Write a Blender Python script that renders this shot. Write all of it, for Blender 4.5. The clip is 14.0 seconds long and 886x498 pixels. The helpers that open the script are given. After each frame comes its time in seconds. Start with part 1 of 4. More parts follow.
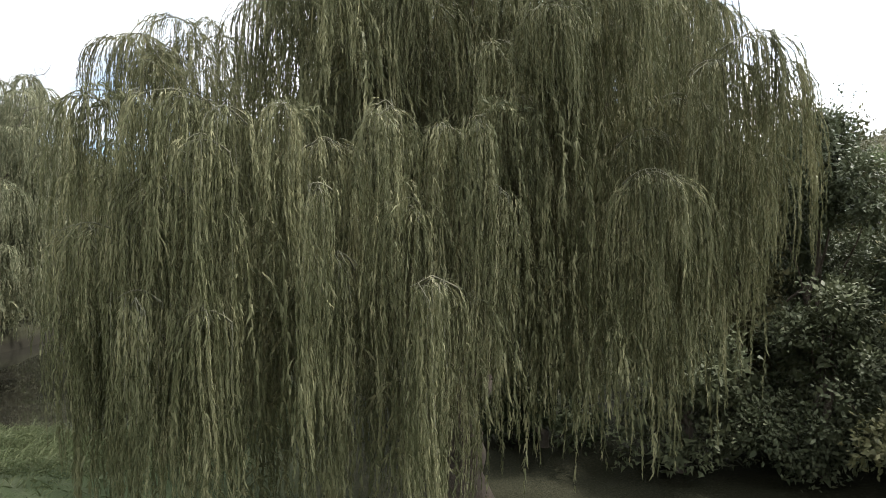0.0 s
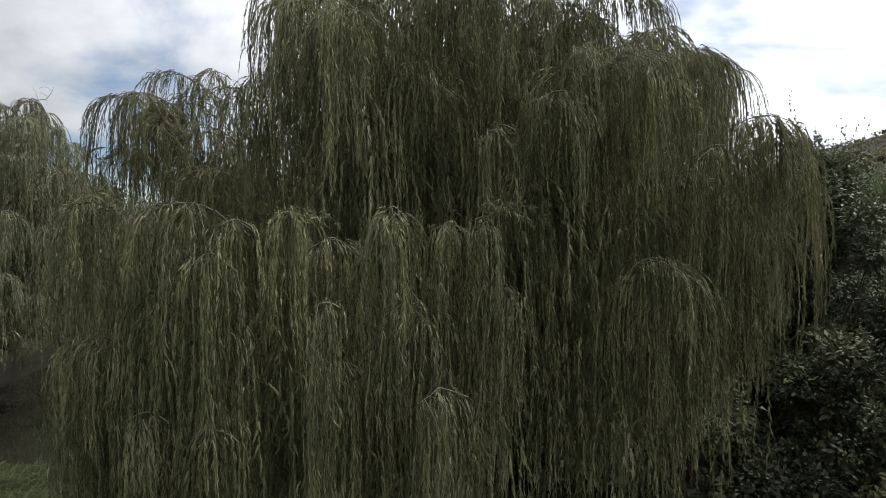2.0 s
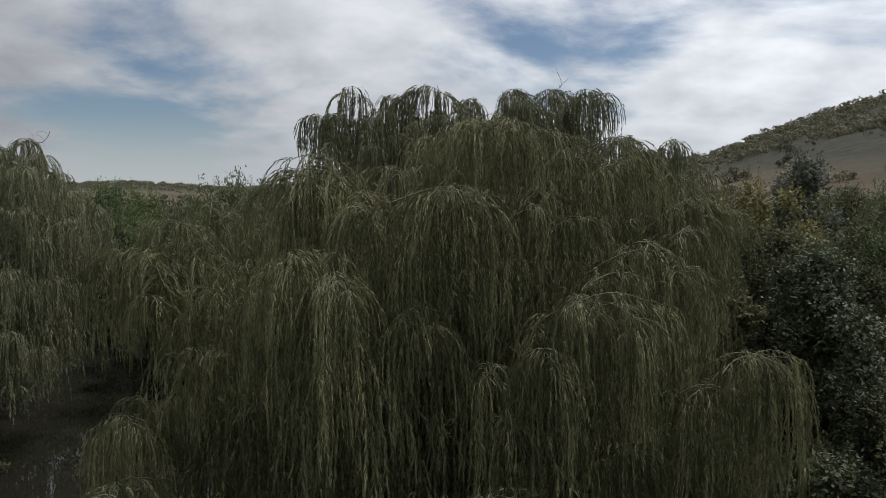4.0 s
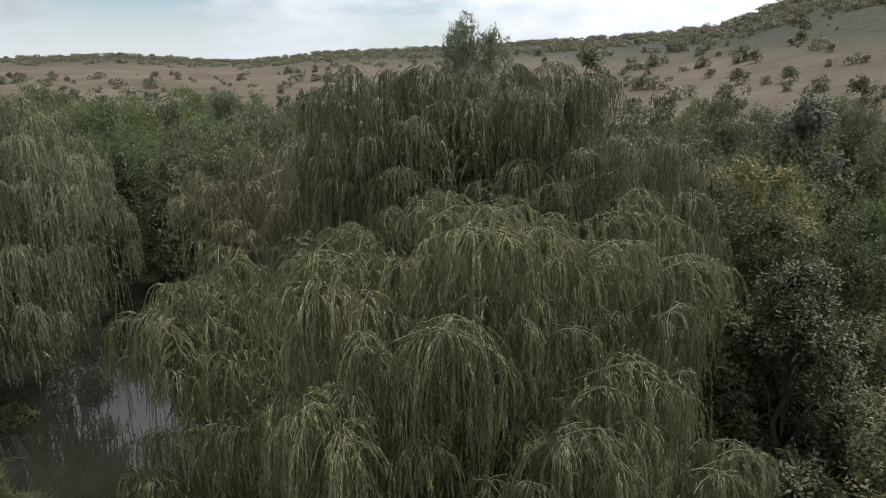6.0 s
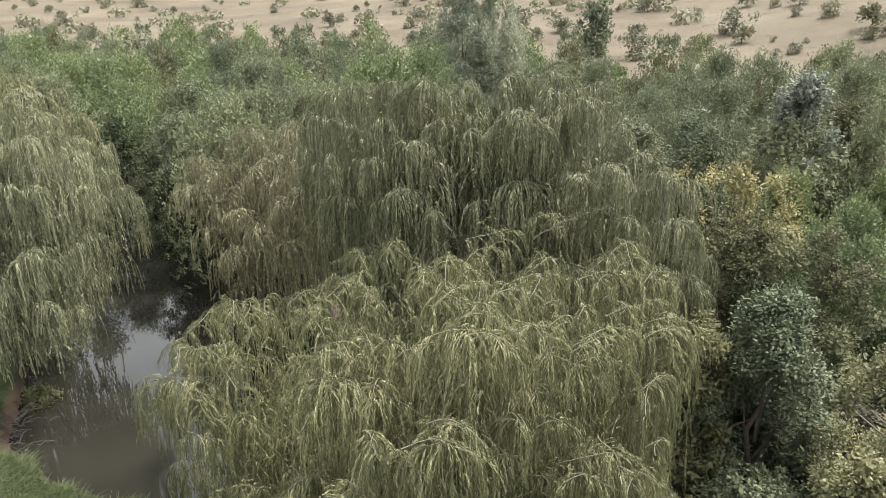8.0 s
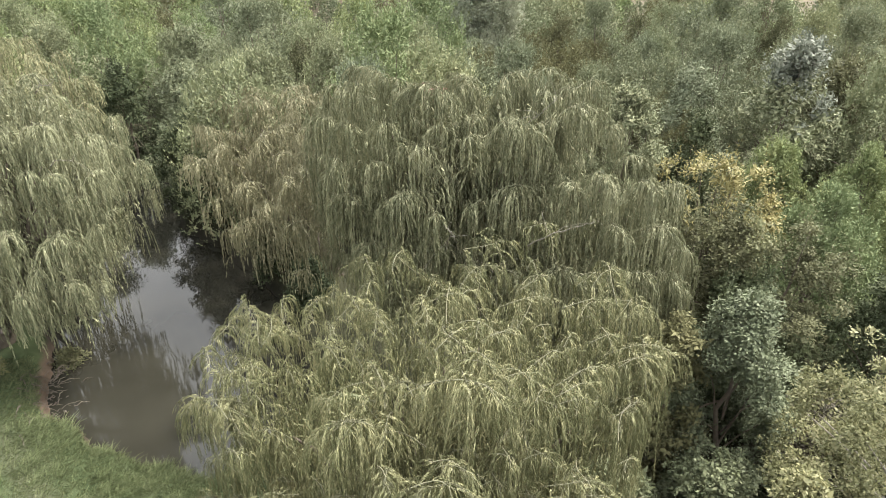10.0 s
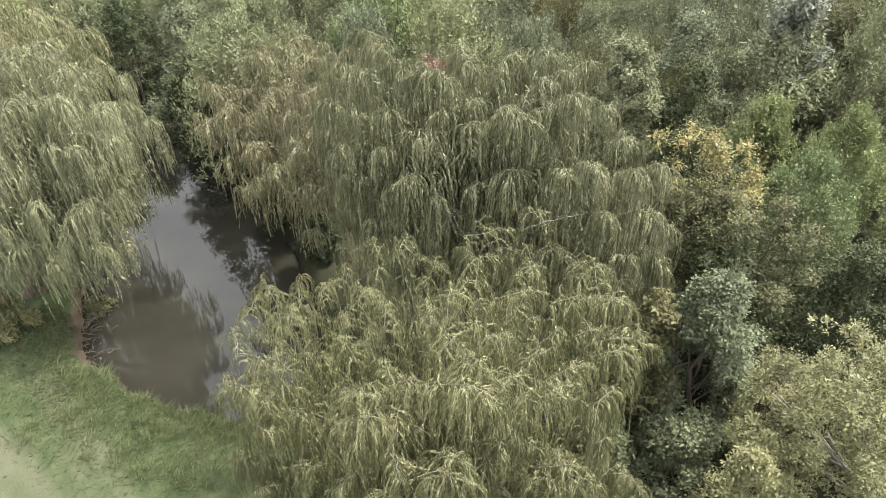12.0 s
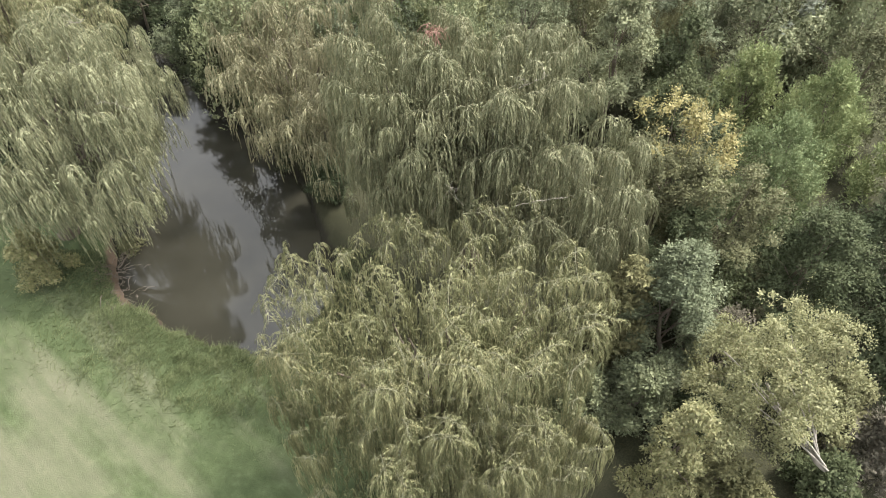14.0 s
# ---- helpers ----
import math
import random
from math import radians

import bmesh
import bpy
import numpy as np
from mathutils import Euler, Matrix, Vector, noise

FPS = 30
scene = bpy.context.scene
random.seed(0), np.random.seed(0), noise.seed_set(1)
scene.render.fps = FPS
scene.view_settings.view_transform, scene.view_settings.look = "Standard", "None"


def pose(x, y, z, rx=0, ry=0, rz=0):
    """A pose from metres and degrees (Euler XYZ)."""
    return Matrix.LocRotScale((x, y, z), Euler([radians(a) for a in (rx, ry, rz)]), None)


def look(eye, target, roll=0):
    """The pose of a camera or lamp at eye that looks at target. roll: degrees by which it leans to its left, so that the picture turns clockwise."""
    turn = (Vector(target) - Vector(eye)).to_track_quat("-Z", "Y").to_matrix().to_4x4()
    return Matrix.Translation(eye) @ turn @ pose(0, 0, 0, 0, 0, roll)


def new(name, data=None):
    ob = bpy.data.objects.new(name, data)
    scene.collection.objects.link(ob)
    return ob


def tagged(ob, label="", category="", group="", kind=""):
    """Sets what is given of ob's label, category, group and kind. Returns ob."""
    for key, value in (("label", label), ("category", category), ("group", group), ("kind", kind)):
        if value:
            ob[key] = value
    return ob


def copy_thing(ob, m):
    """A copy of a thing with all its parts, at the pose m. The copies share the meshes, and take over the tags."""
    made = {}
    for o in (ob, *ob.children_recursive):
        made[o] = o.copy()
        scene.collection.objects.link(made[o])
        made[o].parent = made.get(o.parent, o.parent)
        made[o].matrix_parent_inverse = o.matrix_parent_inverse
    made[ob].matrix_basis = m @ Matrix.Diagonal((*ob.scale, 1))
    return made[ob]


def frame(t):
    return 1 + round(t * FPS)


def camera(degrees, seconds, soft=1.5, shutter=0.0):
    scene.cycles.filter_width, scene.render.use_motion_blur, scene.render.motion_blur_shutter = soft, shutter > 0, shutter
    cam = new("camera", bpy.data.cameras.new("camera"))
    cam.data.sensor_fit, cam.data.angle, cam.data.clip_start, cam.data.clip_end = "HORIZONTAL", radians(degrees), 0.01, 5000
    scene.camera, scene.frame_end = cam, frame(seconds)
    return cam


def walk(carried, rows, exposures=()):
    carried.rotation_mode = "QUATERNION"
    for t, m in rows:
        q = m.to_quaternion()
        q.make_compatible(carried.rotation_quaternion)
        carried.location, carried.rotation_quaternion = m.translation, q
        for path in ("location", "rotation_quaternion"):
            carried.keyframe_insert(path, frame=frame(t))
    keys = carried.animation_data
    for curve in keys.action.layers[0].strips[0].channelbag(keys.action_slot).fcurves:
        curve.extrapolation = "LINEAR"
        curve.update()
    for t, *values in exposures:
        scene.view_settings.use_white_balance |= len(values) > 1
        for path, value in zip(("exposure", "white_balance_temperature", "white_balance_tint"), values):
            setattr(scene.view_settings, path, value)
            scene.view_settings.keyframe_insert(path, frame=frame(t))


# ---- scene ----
cam = camera(66.9, 14.0, soft=0.5)
METRES, EYE, TILT, LEAN, TURN = 20.0, 4.3, 0.0, 0.0, 0.0
ROWS = [
    (0.0, 0.0, 0.0, 0.0, 0.0, 0.0, -0.0),
    (0.5, -0.0007, 0.0002, 0.0102, 0.02, -0.05, 0.0),
    (1.0, -0.0013, 0.0002, 0.0204, 0.03, -0.1, 0.0),
    (1.5, -0.0017, 0.0001, 0.0307, 0.04, -0.13, 0.0),
    (2.0, -0.0025, -0.0003, 0.0481, 0.03, -0.16, -0.02),
    (2.5, -0.0038, -0.0027, 0.0884, 0.08, -0.25, -0.08),
    (3.0, -0.0002, -0.0042, 0.1276, 0.13, -0.37, -0.05),
    (5.5, 0.0026, 0.003, 0.3286, 0.14, -13.0, 0.08),
    (6.0, 0.0019, 0.0016, 0.3656, 0.12, -14.81, 0.13),
    (6.5, 0.0057, 0.0008, 0.4011, 0.09, -16.72, 0.18),
    (7.0, 0.0053, 0.0017, 0.435, 0.05, -18.4, 0.23),
    (7.5, 0.0035, 0.0045, 0.4701, 0.04, -20.06, 0.27),
    (10.0, 0.0015, -0.0018, 0.6572, -0.03, -29.88, 0.33),
    (10.5, 0.0027, 0.0008, 0.6888, -0.04, -32.05, 0.31),
    (11.0, 0.0003, 0.0013, 0.7248, -0.02, -34.29, 0.34),
    (11.5, -0.0009, -0.0002, 0.7627, 0.0, -36.51, 0.48),
    (12.0, 0.002, -0.0, 0.8041, 0.01, -38.6, 0.48),
    (12.5, 0.0031, 0.0026, 0.8507, 0.01, -40.76, 0.46),
    (13.0, 0.002, 0.003, 0.8982, -0.0, -43.15, 0.46),
    (13.5, 0.0019, 0.0038, 0.9516, 0.02, -46.16, 0.52),
    (14.0, 0.0035, 0.0042, 0.998, 0.02, -48.71, 0.59),
]
EXPOSURES = [(0.0, 0.45, 6250, 10), (0.5, 0.18, 6250, 10), (1.5, -0.28, 6200, 10), (2.2, -0.72, 6200, 10), (3.0, -1.3, 6150, 10), (5.5, -0.7, 6150, 10), (6.5, -0.2, 6200, 10),
             (7.5, 0.58, 6250, 10), (10.0, 1.29, 6450, 10), (14.0, 1.29, 6450, 10)]
walk(cam, [(t, pose(0, 0, EYE, TILT, LEAN, TURN) @ pose(METRES * x, METRES * y, METRES * z, 90 + pitch, roll, yaw)) for t, x, y, z, yaw, pitch, roll in ROWS], EXPOSURES)

# ---------------------------------------------------------------- sky and sun
SUN_ELEVATION, SUN_AZIMUTH = radians(58), radians(60)   # azimuth from +y towards +x


def make_sky():
    world = bpy.data.worlds.new("overcast_sky")
    world.use_nodes = True
    scene.world = world
    nt = world.node_tree
    nt.nodes.clear()
    N, L = nt.nodes.new, nt.links.new
    out, bg = N("ShaderNodeOutputWorld"), N("ShaderNodeBackground")
    sky = N("ShaderNodeTexSky")
    sky.sky_type = "NISHITA"
    sky.sun_disc = False
    sky.sun_elevation, sky.sun_rotation = SUN_ELEVATION, SUN_AZIMUTH
    sky.air_density, sky.dust_density = 1.0, 0.6
    dim = N("ShaderNodeMix")
    dim.data_type, dim.blend_type = "RGBA", "MULTIPLY"
    dim.inputs["Factor"].default_value = 1.0
    dim.inputs["B"].default_value = (SKY_GAIN, SKY_GAIN, SKY_GAIN, 1)
    L(sky.outputs["Color"], dim.inputs["A"])
    # clouds lie on a flat layer: direction divided by its height
    tc, sep = N("ShaderNodeTexCoord"), N("ShaderNodeSeparateXYZ")
    L(tc.outputs["Generated"], sep.inputs[0])
    low = N("ShaderNodeMath")
    low.operation = "MAXIMUM"
    low.inputs[1].default_value = 0.0
    L(sep.outputs["Z"], low.inputs[0])
    add = N("ShaderNodeMath")
    add.inputs[1].default_value = 0.30
    L(low.outputs[0], add.inputs[0])
    comb = N("ShaderNodeCombineXYZ")
    for k, axis in enumerate("XY"):
        div = N("ShaderNodeMath")
        div.operation = "DIVIDE"
        L(sep.outputs[axis], div.inputs[0])
        L(add.outputs[0], div.inputs[1])
        L(div.outputs[0], comb.inputs[k])
    n1 = N("ShaderNodeTexNoise")
    n1.inputs["Scale"].default_value, n1.inputs["Detail"].default_value = 1.1, 10
    n1.inputs["Roughness"].default_value, n1.inputs["Distortion"].default_value = 0.55, 0.3
    shift = N("ShaderNodeVectorMath")
    shift.inputs[1].default_value = CLOUD_SHIFT
    L(comb.outputs[0], shift.inputs[0])
    L(shift.outputs[0], n1.inputs["Vector"])
    cover = N("ShaderNodeMapRange")
    cover.interpolation_type = "SMOOTHSTEP"
    cover.inputs["From Min"].default_value, cover.inputs["From Max"].default_value = CLOUD_EDGE
    lift = N("ShaderNodeMapRange")
    lift.interpolation_type = "SMOOTHSTEP"
    lift.inputs["From Min"].default_value, lift.inputs["From Max"].default_value = 0.06, 0.30
    lift.inputs["To Min"].default_value, lift.inputs["To Max"].default_value = -0.03, 0.05
    L(sep.outputs["Z"], lift.inputs["Value"])
    sway = N("ShaderNodeMath")
    L(n1.outputs["Fac"], sway.inputs[0])
    L(lift.outputs[0], sway.inputs[1])
    L(sway.outputs[0], cover.inputs["Value"])
    n2 = N("ShaderNodeTexNoise")
    n2.inputs["Scale"].default_value, n2.inputs["Detail"].default_value = 4.5, 8
    L(shift.outputs[0], n2.inputs["Vector"])
    ramp = N("ShaderNodeValToRGB")
    ramp.color_ramp.elements[0].position, ramp.color_ramp.elements[0].color = 0.32, (*[CLOUD_GAIN * v for v in (0.70, 0.715, 0.74)], 1)
    ramp.color_ramp.elements[1].position, ramp.color_ramp.elements[1].color = 0.66, (*[CLOUD_GAIN * v for v in (1.0, 1.0, 1.0)], 1)
    L(n2.outputs["Fac"], ramp.inputs[0])
    mix = N("ShaderNodeMix")
    mix.data_type = "RGBA"
    L(cover.outputs[0], mix.inputs["Factor"])
    L(dim.outputs["Result"], mix.inputs["A"])
    toward = N("ShaderNodeVectorMath")
    toward.operation = "DOT_PRODUCT"
    toward.inputs[1].default_value = (math.sin(SUN_AZIMUTH) * math.cos(SUN_ELEVATION), math.cos(SUN_AZIMUTH) * math.cos(SUN_ELEVATION), math.sin(SUN_ELEVATION))
    L(tc.outputs["Generated"], toward.inputs[0])
    glow = N("ShaderNodeMapRange")
    glow.inputs["From Min"].default_value, glow.inputs["From Max"].default_value = -0.2, 1.0
    glow.inputs["To Min"].default_value, glow.inputs["To Max"].default_value = 0.22, 1.9
    L(toward.outputs["Value"], glow.inputs["Value"])
    lit = N("ShaderNodeVectorMath")
    lit.operation = "SCALE"
    L(ramp.outputs["Color"], lit.inputs[0])
    L(glow.outputs[0], lit.inputs["Scale"])
    L(lit.outputs[0], mix.inputs["B"])
    # pale haze along the horizon
    haze = N("ShaderNodeMapRange")
    haze.interpolation_type = "SMOOTHSTEP"
    haze.inputs["From Min"].default_value, haze.inputs["From Max"].default_value = -0.01, 0.13
    haze.inputs["To Min"].default_value, haze.inputs["To Max"].default_value = 0.85, 0.0
    L(sep.outputs["Z"], haze.inputs["Value"])
    veil = N("ShaderNodeMix")
    veil.data_type = "RGBA"
    L(haze.outputs[0], veil.inputs["Factor"])
    L(mix.outputs["Result"], veil.inputs["A"])
    veil.inputs["B"].default_value = (1.15, 1.2, 1.23, 1)
    L(veil.outputs["Result"], bg.inputs["Color"])
    bg.inputs["Strength"].default_value = 1.0
    L(bg.outputs[0], out.inputs[0])


SKY_GAIN, CLOUD_GAIN, CLOUD_EDGE, CLOUD_SHIFT = 0.145, 1.62, (0.38, 0.54), (7.7, 2.4, 0.0)
make_sky()
sun = new("sun", bpy.data.lights.new("sun", "SUN"))
sun.data.energy, sun.data.angle, sun.data.color = 4.4, radians(6), (1.0, 0.95, 0.87)
to_sun = Vector((math.sin(SUN_AZIMUTH) * math.cos(SUN_ELEVATION), math.cos(SUN_AZIMUTH) * math.cos(SUN_ELEVATION), math.sin(SUN_ELEVATION)))
sun.matrix_world = look(to_sun * 50, (0, 0, 0))

# ---------------------------------------------------------------- materials


def material(name):
    m = bpy.data.materials.new(name)
    m.use_nodes = True
    nt = m.node_tree
    return m, nt, nt.nodes["Principled BSDF"], nt.nodes["Material Output"]


def noise_node(nt, scale, detail=4, rough=0.55, coords="Object"):
    tc, n = nt.nodes.new("ShaderNodeTexCoord"), nt.nodes.new("ShaderNodeTexNoise")
    n.inputs["Scale"].default_value, n.inputs["Detail"].default_value, n.inputs["Roughness"].default_value = scale, detail, rough
    nt.links.new(tc.outputs[coords], n.inputs["Vector"])
    return n


def ramp_node(nt, fac, stops):
    r = nt.nodes.new("ShaderNodeValToRGB")
    e = r.color_ramp.elements
    while len(e) < len(stops):
        e.new(0.5)
    for k, (p, c) in enumerate(stops):
        e[k].position, e[k].color = p, (*c, 1)
    nt.links.new(fac, r.inputs[0])
    return r


def mixed(nt, fac, a, b, blend="MIX"):
    m = nt.nodes.new("ShaderNodeMix")
    m.data_type, m.blend_type = "RGBA", blend
    for socket, value in (("Factor", fac), ("A", a), ("B", b)):
        if isinstance(value, bpy.types.NodeSocket):
            nt.links.new(value, m.inputs[socket])
        else:
            m.inputs[socket].default_value = value if socket == "Factor" else (*value, 1)
    return m.outputs["Result"]


def leaf_material(name, dark, mid, pale, patch=0.55, through_light=0.3, rough=0.5, gloss=0.22, single=0.45, strands=0.4):
    """Leaves: each leaf its own shade, whole sprays greener or drier, and light that passes through."""
    m, nt, bsdf, out = material(name)
    geo = nt.nodes.new("ShaderNodeNewGeometry")
    leaf = ramp_node(nt, geo.outputs["Random Per Island"], [(0.0, dark), (0.5, mid), (1.0, pale)])
    sprays = noise_node(nt, patch, 5, 0.6)
    tone = ramp_node(nt, sprays.outputs["Fac"], [(0.3, dark), (0.5, mid), (0.72, pale)])
    strand = noise_node(nt, 1.0, 3, 0.6)
    squeeze = nt.nodes.new("ShaderNodeMapping")
    squeeze.inputs["Scale"].default_value = (7.0, 7.0, 0.9)
    nt.links.new(strand.inputs["Vector"].links[0].from_socket, squeeze.inputs["Vector"])
    nt.links.new(squeeze.outputs[0], strand.inputs["Vector"])
    streak = ramp_node(nt, strand.outputs["Fac"], [(0.37, dark), (0.5, mid), (0.62, pale)])
    colour = mixed(nt, 1 - single, leaf.outputs[0], mixed(nt, strands, tone.outputs[0], streak.outputs[0]))
    info = nt.nodes.new("ShaderNodeObjectInfo")
    shade = ramp_node(nt, info.outputs["Random"], [(0.0, (0.88, 0.9, 0.88)), (1.0, (1.1, 1.05, 0.93))])
    colour = mixed(nt, 1.0, colour, shade.outputs[0], "MULTIPLY")
    nt.links.new(colour, bsdf.inputs["Base Color"])
    bsdf.inputs["Roughness"].default_value, bsdf.inputs["Specular IOR Level"].default_value = rough, gloss
    tr, add = nt.nodes.new("ShaderNodeBsdfTranslucent"), nt.nodes.new("ShaderNodeMixShader")
    nt.links.new(colour, tr.inputs["Color"])
    add.inputs[0].default_value = through_light
    nt.links.new(bsdf.outputs[0], add.inputs[1])
    nt.links.new(tr.outputs[0], add.inputs[2])
    nt.links.new(add.outputs[0], out.inputs["Surface"])
    return m


def bark_material(name, dark, pale, scale=6.0):
    m, nt, bsdf, out = material(name)
    n, fine = noise_node(nt, scale, 8, 0.7), noise_node(nt, scale * 7, 4, 0.7)
    tone = ramp_node(nt, n.outputs["Fac"], [(0.3, dark), (0.7, pale)])
    colour = mixed(nt, 0.35, tone.outputs[0], ramp_node(nt, fine.outputs["Fac"], [(0.3, dark), (0.75, pale)]).outputs[0])
    nt.links.new(colour, bsdf.inputs["Base Color"])
    bump = nt.nodes.new("ShaderNodeBump")
    bump.inputs["Strength"].default_value, bump.inputs["Distance"].default_value = 0.6, 0.03
    nt.links.new(fine.outputs["Fac"], bump.inputs["Height"])
    nt.links.new(bump.outputs[0], bsdf.inputs["Normal"])
    bsdf.inputs["Roughness"].default_value = 0.9
    return m


WILLOW = leaf_material("willow_leaf", (0.055, 0.062, 0.030), (0.140, 0.147, 0.080), (0.343, 0.336, 0.204), 0.5, 0.14, 0.6, gloss=0.15, single=0.2, strands=0.68)
WILLOW_GREEN = leaf_material("willow_leaf_green", (0.066, 0.072, 0.038), (0.168, 0.167, 0.096), (0.372, 0.358, 0.226), 0.45, 0.14, 0.6, gloss=0.15, single=0.2, strands=0.68)
# willow leaf with haze put into its colour, about a quarter paler
WILLOW_HAZED = leaf_material("willow_leaf_hazed", (0.070, 0.077, 0.043), (0.175, 0.181, 0.111), (0.392, 0.391, 0.262), 0.5, 0.14, 0.6, gloss=0.15, single=0.2, strands=0.68)
WILLOW_BROWN = leaf_material("willow_leaf_drying", (0.079, 0.073, 0.042), (0.190, 0.178, 0.107), (0.385, 0.357, 0.239), 0.5, 0.14, 0.6, gloss=0.15, single=0.2, strands=0.68)
GREY_GREEN = leaf_material("grey_green_leaf", (0.074, 0.085, 0.053), (0.136, 0.154, 0.099), (0.260, 0.273, 0.185), 0.6, 0.15, 0.55, gloss=0.07, single=0.1)
DARK_GREEN = leaf_material("dark_green_leaf", (0.026, 0.034, 0.018), (0.053, 0.065, 0.034), (0.106, 0.118, 0.070), 0.6, 0.15, 0.55, gloss=0.07, single=0.1)
FRESH_GREEN = leaf_material("fresh_green_leaf", (0.079, 0.103, 0.049), (0.157, 0.191, 0.095), (0.295, 0.324, 0.171), 0.6, 0.15, 0.55, gloss=0.07, single=0.1)
YELLOW_GREEN = leaf_material("yellow_green_leaf", (0.076, 0.082, 0.039), (0.151, 0.153, 0.077), (0.265, 0.254, 0.142), 0.7, 0.28, 0.5)
YELLOW = leaf_material("yellow_leaf", (0.115, 0.11, 0.045), (0.2, 0.182, 0.082), (0.31, 0.282, 0.135), 0.7, 0.28, 0.5)
OLIVE = leaf_material("olive_leaf", (0.053, 0.055, 0.030), (0.101, 0.102, 0.056), (0.178, 0.175, 0.100), 0.6, 0.22, 0.5, gloss=0.07, single=0.1)
SAGE = leaf_material("sage_green_leaf", (0.054, 0.065, 0.037), (0.116, 0.133, 0.081), (0.2, 0.215, 0.135), 0.6, 0.15, 0.5, gloss=0.12, single=0.15)
WITHERED = leaf_material("withered_pink_leaf", (0.14, 0.075, 0.065), (0.26, 0.15, 0.13), (0.36, 0.24, 0.2), 0.6, 0.2, 0.6)
SILVER = leaf_material("silver_leaf", (0.09, 0.1, 0.075), (0.16, 0.17, 0.135), (0.27, 0.28, 0.23), 0.6, 0.2, 0.5, gloss=0.07, single=0.1)
POPLAR = leaf_material("pale_grey_green_leaf", (0.176, 0.192, 0.135), (0.270, 0.284, 0.209), (0.392, 0.405, 0.311), 0.5, 0.25, 0.6, gloss=0.07, single=0.1)
WOOD_GREEN = leaf_material("thicket_leaf", (0.086, 0.101, 0.060), (0.168, 0.187, 0.110), (0.281, 0.296, 0.187), 0.6, 0.2, 0.55, gloss=0.07, single=0.1)
RUSSET = leaf_material("russet_leaf", (0.045, 0.04, 0.028), (0.08, 0.07, 0.05), (0.125, 0.11, 0.08), 0.7, 0.2, 0.6)
SCRUB = leaf_material("hill_scrub_leaf", (0.109, 0.109, 0.074), (0.167, 0.163, 0.112), (0.232, 0.223, 0.157), 0.4, 0.25, 0.6)
BARK = bark_material("willow_bark", (0.05, 0.04, 0.03), (0.17, 0.135, 0.10))
PALE_BARK = bark_material("pale_bark", (0.14, 0.125, 0.1), (0.27, 0.245, 0.205), 4)
TWIG = bark_material("willow_twig", (0.10, 0.098, 0.058), (0.2, 0.19, 0.12), 9)
DEAD_WOOD = bark_material("dead_wood", (0.05, 0.04, 0.032), (0.14, 0.115, 0.09), 9)


